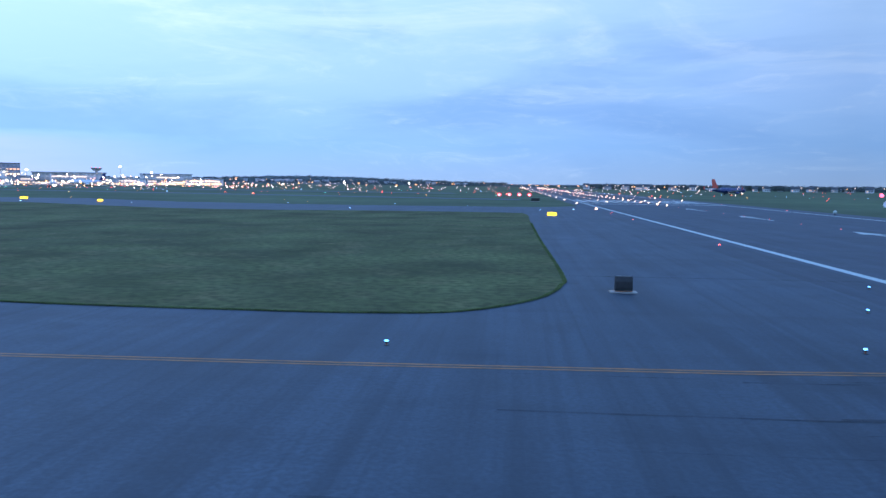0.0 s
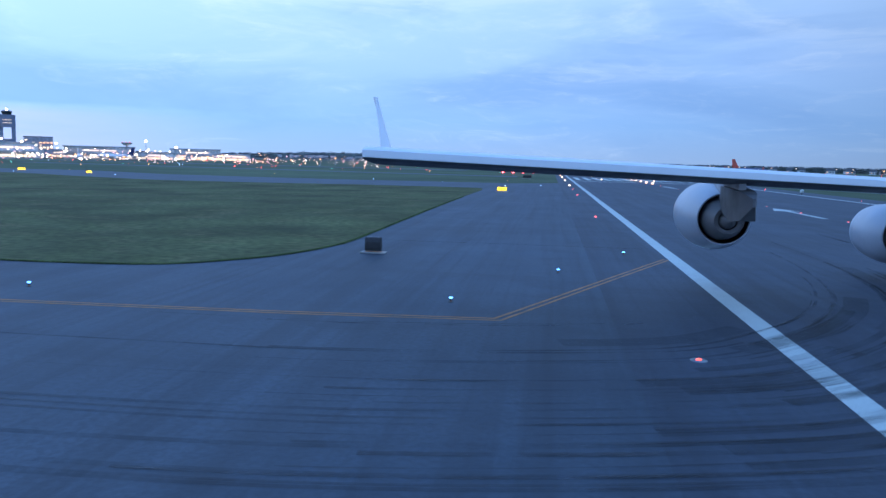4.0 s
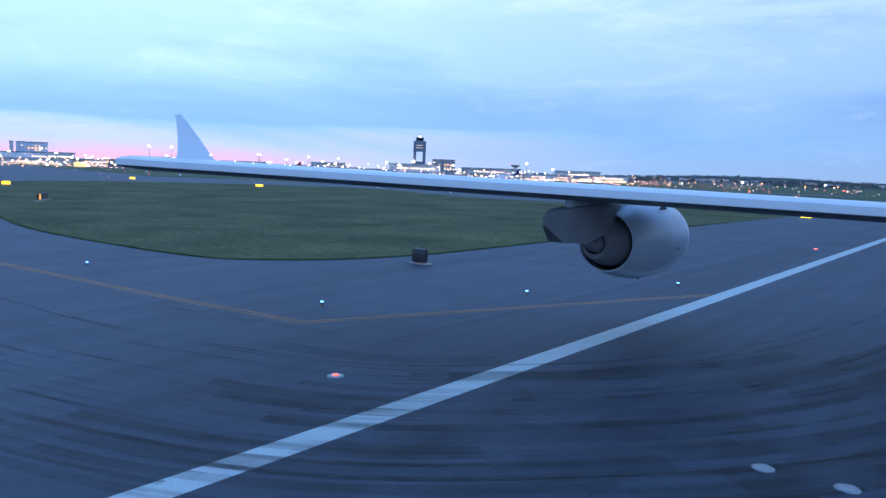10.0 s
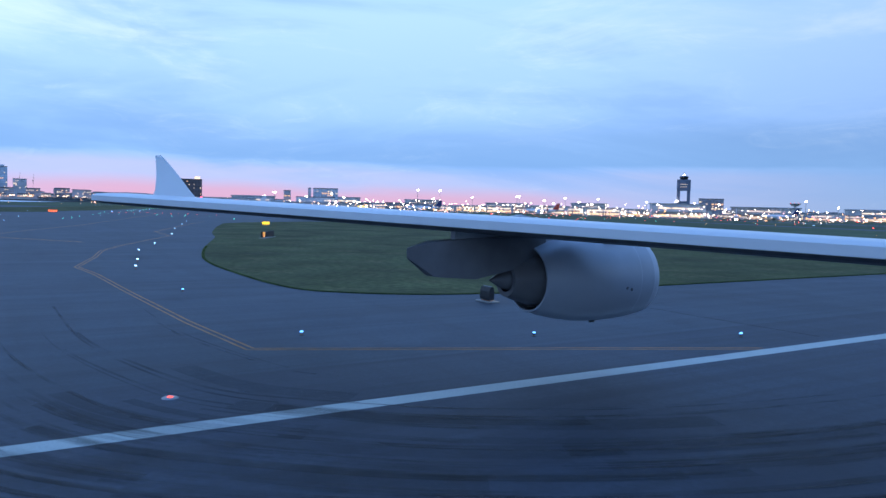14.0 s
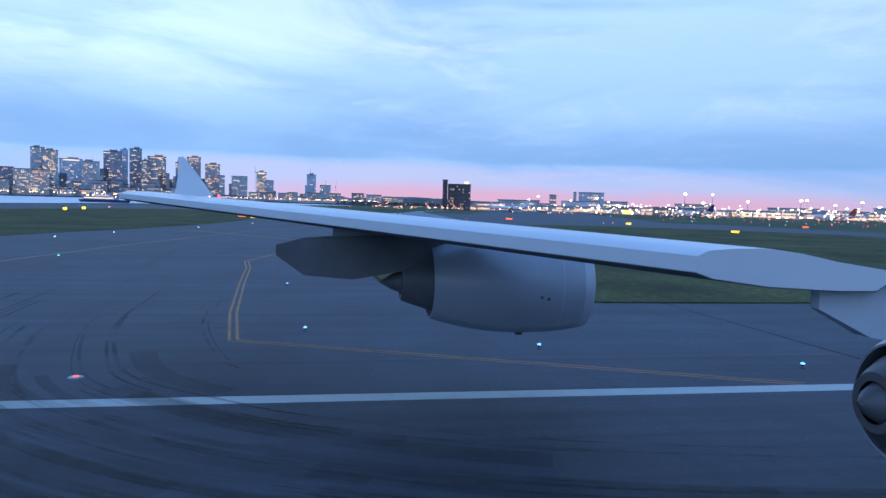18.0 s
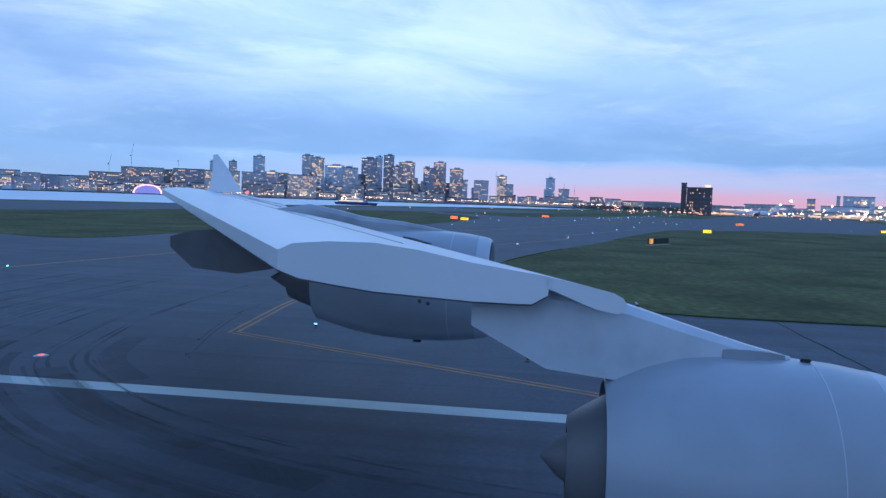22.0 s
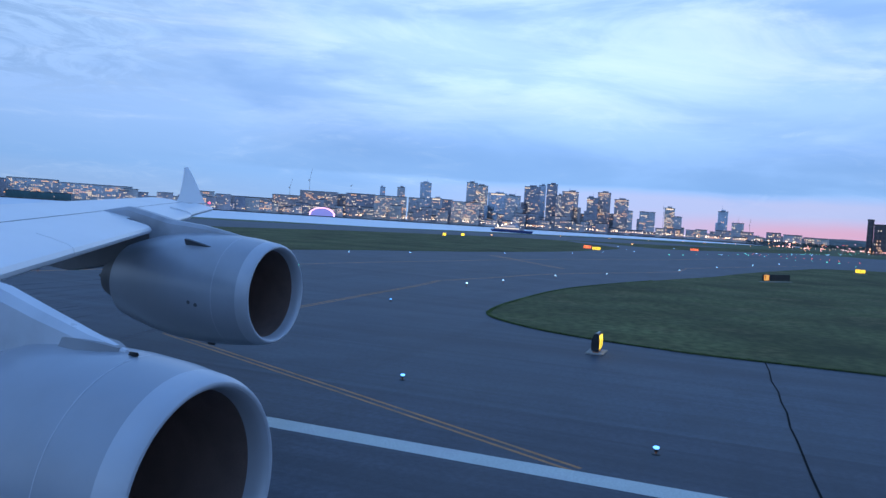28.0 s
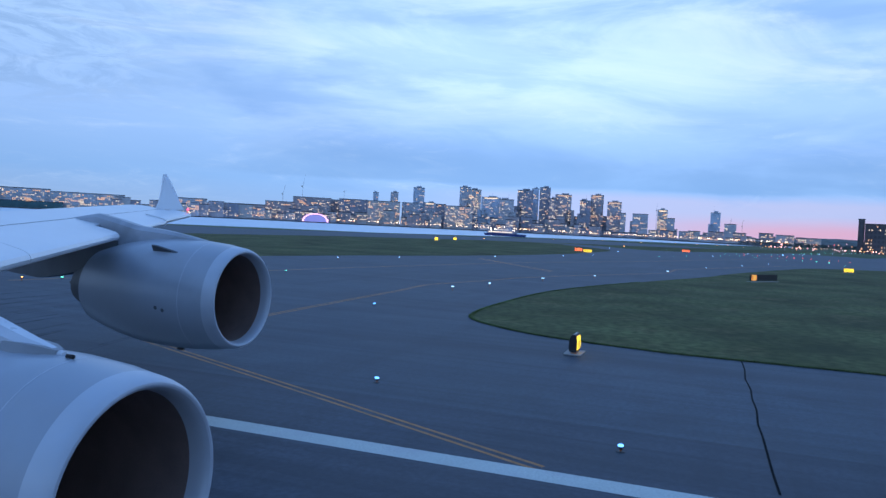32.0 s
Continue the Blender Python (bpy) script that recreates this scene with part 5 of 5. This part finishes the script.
def house(x, y, rz, w, h, lit):
    t = thing("house", pose(x, y, 0, rz=rz), "pale gabled house among dark trees", "house", "houses along the shore")
    part("wall", boxed(0, 0, h / 2, w, 9, h), STYLE[house_rng.choice(("white", "office", "stone"))], t)
    part("roof", loft([[(sx, -5, h), (sx, 0, h + 4), (sx, 5, h)] for sx in (-w / 2 - 0.5, w / 2 + 0.5)]), M_ROOFING, t)
    for k in range(3):
        o = new("window", PANE_WARM if k < lit else DARK_PANE)
        o.parent = t
        o.location, o.scale = (-w / 3 + k * w / 3, -4.55, h * 0.55), (1.3, 0.6, 1.6)
    return t


DARK_PANE = mesh_of(boxed(0, 0, 0, 1, 0.3, 1), "window", M_WINDOW_DARK)
for k in range(44):
    b = -38 + k * 0.78 + house_rng.uniform(-0.6, 0.6)
    d = 1180 + house_rng.uniform(-70, 130)
    house(-d * math.sin(radians(b)), d * math.cos(radians(b)), b + house_rng.uniform(-25, 25), house_rng.uniform(7, 12), house_rng.uniform(3.5, 5.5), house_rng.randint(0, 2))
for k in range(110):
    b = house_rng.uniform(-36, 40)
    d = 2000 if b > 0 else 1060
    z = house_rng.uniform(0, 22) if b > 10 else house_rng.uniform(0, 5)
    copy_thing(house_rng.choice((yard[0], yard[0], yard[1])), pose(-d * math.sin(radians(b)), d * math.cos(radians(b)), 0))


for k in range(40):
    b = house_rng.uniform(4, 36)
    q = (b - 1) / 39 * (len(ROOF_OF_HILL) - 1)
    d = 2300 - 70
    hs = house(-d * math.sin(radians(b)), d * math.cos(radians(b)), b + house_rng.uniform(-25, 25), house_rng.uniform(10, 18), house_rng.uniform(6, 9), house_rng.randint(0, 2))
    hs.location.z = 0.28 * ROOF_OF_HILL[int(q)]
for k in range(60):
    b = house_rng.uniform(2, 36)
    q = (b - 1) / 39 * (len(ROOF_OF_HILL) - 1)
    d = 2300 - 60
    copy_thing(house_rng.choice((yard[0], yard[0], yard[1])), pose(-d * math.sin(radians(b)), d * math.cos(radians(b)), 0.36 * ROOF_OF_HILL[int(q)]))

# ---- the airliner's left wing and engines ----
plane = thing("airliner_wing", pose(17.36, 5.88, -0.21, rz=-0.72), "white airliner wing with two large engines under it", "aircraft")
# local axes: x to starboard, y forward; the wing reaches to -x


def fan_blade():
    bm = bmesh.new()
    rows = []
    for rr, tw, hw in ((0.40, 0.9, 0.10), (0.8, 0.55, 0.14), (1.17, 0.3, 0.16)):
        rows.append([bm.verts.new((rr, -2.5 + y + sg * hw * math.sin(tw), sg * hw * math.cos(tw))) for y in (0, 0.02) for sg in (-1, 1)])
    for a, b in zip(rows, rows[1:]):
        for p, q in ((0, 1), (1, 3), (3, 2), (2, 0)):
            bm.faces.new((a[p], a[q], b[q], b[p]))
    bm.faces.new([rows[2][i] for i in (0, 1, 3, 2)])
    return mesh_of(bm, "fan_blade", M_FAN)


FAN_BLADE = fan_blade()


def nacelle(lx, front, zc, r, parent, strake_at=52, rear=1.0):
    """A turbofan pod: cowl, polished lip, lined duct, fan, spinner, core and tail cone."""
    e = new("engine")
    e.parent = parent
    e.location = (lx, front, zc)
    s = r / 1.33

    def aft(d):
        return 2.2 + (d - 2.2) * rear

    def sub(name, bm, mat, label="", smooth=True):
        return part(name, bm, mat, e, label, smooth)

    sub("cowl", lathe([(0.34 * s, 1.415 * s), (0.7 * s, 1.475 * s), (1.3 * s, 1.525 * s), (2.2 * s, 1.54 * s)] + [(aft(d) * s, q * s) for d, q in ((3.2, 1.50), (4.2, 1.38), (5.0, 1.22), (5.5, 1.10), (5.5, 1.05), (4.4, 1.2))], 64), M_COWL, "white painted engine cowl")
    sub("inlet_lip", lathe([(d * s, q * s) for d, q in ((0.34, 1.416), (0.24, 1.404), (0.15, 1.388), (0.08, 1.366), (0.03, 1.340), (0.004, 1.314), (0.0, 1.288), (0.012, 1.262), (0.045, 1.238), (0.10, 1.218), (0.18, 1.204), (0.30, 1.195))], 64), M_LIP, "satin metal inlet lip")
    sub("duct", lathe([(0.30 * s, 1.196 * s), (0.6 * s, 1.20 * s), (1.2 * s, 1.23 * s), (2.0 * s, 1.25 * s), (2.8 * s, 1.25 * s), (2.8 * s, 0.0)], 64), M_DUCT, "dark inlet lining")
    for k in range(22):
        o = new("fan_blade", FAN_BLADE)
        o.parent = e
        o.matrix_basis = Matrix.Rotation(2 * math.pi * k / 22, 4, "Y") @ Matrix.Diagonal((s, s, s, 1))
    sub("spinner", lathe([(1.85 * s, 0.001), (1.95 * s, 0.12 * s), (2.2 * s, 0.28 * s), (2.55 * s, 0.42 * s)], 32), M_FAN, "dark spinner cone")
    sub("core_cowl", lathe([(aft(d) * s, q * s) for d, q in ((4.6, 0.95), (5.4, 0.88), (6.2, 0.68), (6.6, 0.56), (6.6, 0.4))], 40), M_UNDER, "dark core cowl")
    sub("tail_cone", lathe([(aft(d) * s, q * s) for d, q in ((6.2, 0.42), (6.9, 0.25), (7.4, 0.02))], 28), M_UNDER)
    for d in ((1.02, 3.05) if rear == 1.0 else (1.02,)):
        sub("panel_seam", lathe([(d * s, (1.5045 if d < 2 else 1.5085) * s), ((d + 0.012) * s, (1.5055 if d < 2 else 1.5075) * s)], 64), M_GREYSKIN)
    for d, a in ((1.5, 12), (1.72, 10)):
        ar = radians(a)
        q = bmesh.new()
        bmesh.ops.create_cone(q, cap_ends=True, segments=14, radius1=0.06 * s, radius2=0.05 * s, depth=0.02, matrix=Matrix.Translation((1.528 * s * math.cos(ar), -d * s, -1.528 * s * math.sin(ar))) @ Matrix.Rotation(radians(90) + ar, 4, "Y"))
        sub("vent", q, M_PANEL_GAP, "", False)
    sub("drain_mast", boxed(0.1, -2.0 * s, -1.57 * s, 0.05, 0.22, 0.08), M_BLACK, "", False)
    if strake_at is None:
        return e
    # strake on the inboard shoulder
    a0 = radians(strake_at)
    n, tg = Vector((math.cos(a0), 0, math.sin(a0))), Vector((-math.sin(a0), 0, math.cos(a0)))
    pts = []
    for sg in (-0.02, 0.02):
        for d, hgt in ((1.42, 1.49), (2.35, 1.50), (2.30, 1.74), (2.10, 1.71)):
            pts.append(tuple(n * hgt * s + tg * sg + Vector((0, -d * s, 0))))
    bm = bmesh.new()
    v = [bm.verts.new(p) for p in pts]
    for f in ((0, 1, 2, 3), (7, 6, 5, 4), (0, 3, 7, 4), (3, 2, 6, 7), (2, 1, 5, 6), (1, 0, 4, 5)):
        bm.faces.new([v[i] for i in f])
    sub("strake", bm, M_PANEL_GAP, "dark vortex strake", False)
    return e


def wing_at(l):
    """Leading edge (aft of the eye), crest height and chord at l metres to port."""
    return 5.45 + 0.63 * l, 5.56 + 0.034 * (l - 13.5), 9.2 - 0.215 * l


def k_at(l):
    return 1.0 - 0.011 * (l - 8.6)


UPPER = ((0.92, -0.345, 0), (1.0, -0.32, 0), (1.9, -0.20, 0), (2.6, -0.07, 0), (3.2, 0.0, 0), (3.8, -0.005, 0), (4.3, -0.05, 0), (4.5, -0.14, 0))
LOWER = ((4.5, -0.40, 0), (4.2, -0.50, 0), (3.2, -0.62, 0), (1.9, -0.68, 0), (1.15, -0.68, 0), (0.95, -0.56, 0))


def section(l, shape):
    le, crest, c = wing_at(l)
    return [(-l, -(le + d + f * c), crest + z * k_at(l)) for d, z, f in shape]


STATIONS = [6.3, 8.4, 11, 13.5, 16.5, 20, 24, 27, 29.2]
part("wing_box", loft([section(l, UPPER + LOWER) for l in STATIONS]), M_SKIN, plane, "white wing skin with fine seams", True)
# Dark sheet laid under the white box paints in the shade below the wing.
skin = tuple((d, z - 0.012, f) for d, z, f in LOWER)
part("wing_underside", loft([section(l, skin + tuple((d, z - 0.02, f) for d, z, f in reversed(LOWER))) for l in STATIONS]), M_UNDER, plane, "dark grey wing underside with shade in its colour")
for d, z in ((1.92, -0.195),):
    part("skin_seam", loft([section(l, ((d, z, 0), (d + 0.025, z + 0.002, 0), (d + 0.025, z + 0.008, 0), (d, z + 0.006, 0))) for l in STATIONS[1:]]), M_PANEL_GAP, plane)


def slat(l0, l1, lift, out):
    """A drooped slat panel with a rounded nose between two stations."""
    secs = []
    for l in (l0, (l0 + l1) / 2, l1):
        le, crest, c = wing_at(l)
        prof = ((1.03, -0.315), (0.55, -0.40), (0.14, -0.49), (0.02, -0.55), (-0.03, -0.63), (0.0, -0.70), (0.08, -0.745), (0.35, -0.70), (0.95, -0.47))
        secs.append([(-l, -(le + d + out), crest + z * k_at(l) + lift) for d, z in prof])
    return part("slat", loft(secs), M_SKIN, plane, "white drooped leading-edge slat", True)


slat(6.3, 10.08, 0.0, 0.0)
slat(10.11, 16.1, 0.0, 0.0)
slat(17.5, 22.9, 0.04, 0.05)
slat(22.93, 29.0, 0.10, 0.08)
wl = []
for h, off, le, c in ((-0.12, 0.0, 24.4, 1.75), (0.2, 0.05, 24.66, 1.35), (0.75, 0.13, 25.05, 0.9), (1.2, 0.2, 25.4, 0.55), (1.6, 0.26, 25.75, 0.22)):
    wl.append([(-(29.2 + off), -le, 6.08 + h), (-(29.2 + off - 0.06), -(le + c * 0.35), 6.05 + h), (-(29.2 + off), -(le + c), 6.05 + h), (-(29.2 + off + 0.07), -(le + c * 0.35), 6.05 + h)])
part("winglet", loft(wl), M_SKIN, plane, "pale upturned winglet", True)
part("navigation_lamp", ball(bmesh.new(), -29.25, -24.2, 5.98, 0.06, 2), glowing("red navigation lamp", (1.0, 0.10, 0.18), 3.0), plane)
nacelle(-16.86, -11.93, 3.58, 1.30, plane, rear=0.80)
nacelle(-6.8, -6.06, 2.53, 1.31, plane, None, 0.42)


def pylon(lx, front, z_pod, tops, parent, skin=M_GREYSKIN):
    secs = []
    for d, hw, lo, hi in tops:
        secs.append([(lx - hw, front - d, z_pod + lo), (lx + hw, front - d, z_pod + lo), (lx + hw, front - d, z_pod + hi - hw * 0.5), (lx + hw * 0.5, front - d, z_pod + hi), (lx - hw * 0.5, front - d, z_pod + hi), (lx - hw, front - d, z_pod + hi - hw * 0.5)])
    part("pylon", loft(secs), skin, parent, "grey streamlined engine pylon", True)


pylon(-16.86, -11.93, 3.55, ((1.2, 0.04, 1.30, 1.52), (1.9, 0.13, 1.35, 1.64), (2.5, 0.18, 1.3, 1.73), (3.6, 0.22, 1.1, 1.83), (4.3, 0.22, 0.95, 1.98), (5.1, 0.20, 0.7, 2.12), (7.6, 0.14, 0.8, 1.7)), plane, M_PYLON)
# Fairing coloured dark to hold the shade between wing and engine.
part("pylon_fairing", loft([[(-16.8 - hw, -11.93 - d, 3.42 + lo), (-16.8 + hw, -11.93 - d, 3.42 + lo), (-16.8 + hw, -11.93 - d, 3.42 + hi), (-16.8 - hw, -11.93 - d, 3.42 + hi)] for d, hw, lo, hi in ((4.2, 0.2, 1.0, 1.5), (5.4, 0.36, 0.55, 1.55), (7.0, 0.36, 0.25, 1.5), (8.4, 0.28, 0.35, 1.4), (9.2, 0.05, 0.9, 1.2))]), M_UNDER, plane, "fairing under the wing, its shade put into a dark colour", True)
pylon(-6.8, -5.96, 2.55, ((1.35, 0.04, 1.30, 1.51), (1.9, 0.15, 1.35, 1.64), (2.6, 0.19, 1.3, 1.84), (3.4, 0.21, 1.1, 2.08), (4.4, 0.21, 1.2, 2.22), (5.4, 0.12, 1.7, 2.2)), plane)
part("pylon_heel", loft([[(-6.8 - hw, -5.96 - d, 2.55 + lo), (-6.8 + hw, -5.96 - d, 2.55 + lo), (-6.8 + hw * 0.6, -5.96 - d, 2.55 + hi), (-6.8 - hw * 0.6, -5.96 - d, 2.55 + hi)] for d, hw, lo, hi in ((1.42, 0.10, 1.30, 1.53), (1.6, 0.22, 1.35, 1.565), (1.9, 0.29, 1.38, 1.59), (2.2, 0.27, 1.38, 1.59))]), M_HEEL, plane, "bare grey metal heel of the pylon", True)
part("cowl_slot", boxed(-6.73, -7.14, 4.035, 0.05, 0.13, 0.05, 0.012), M_BLACK, plane)
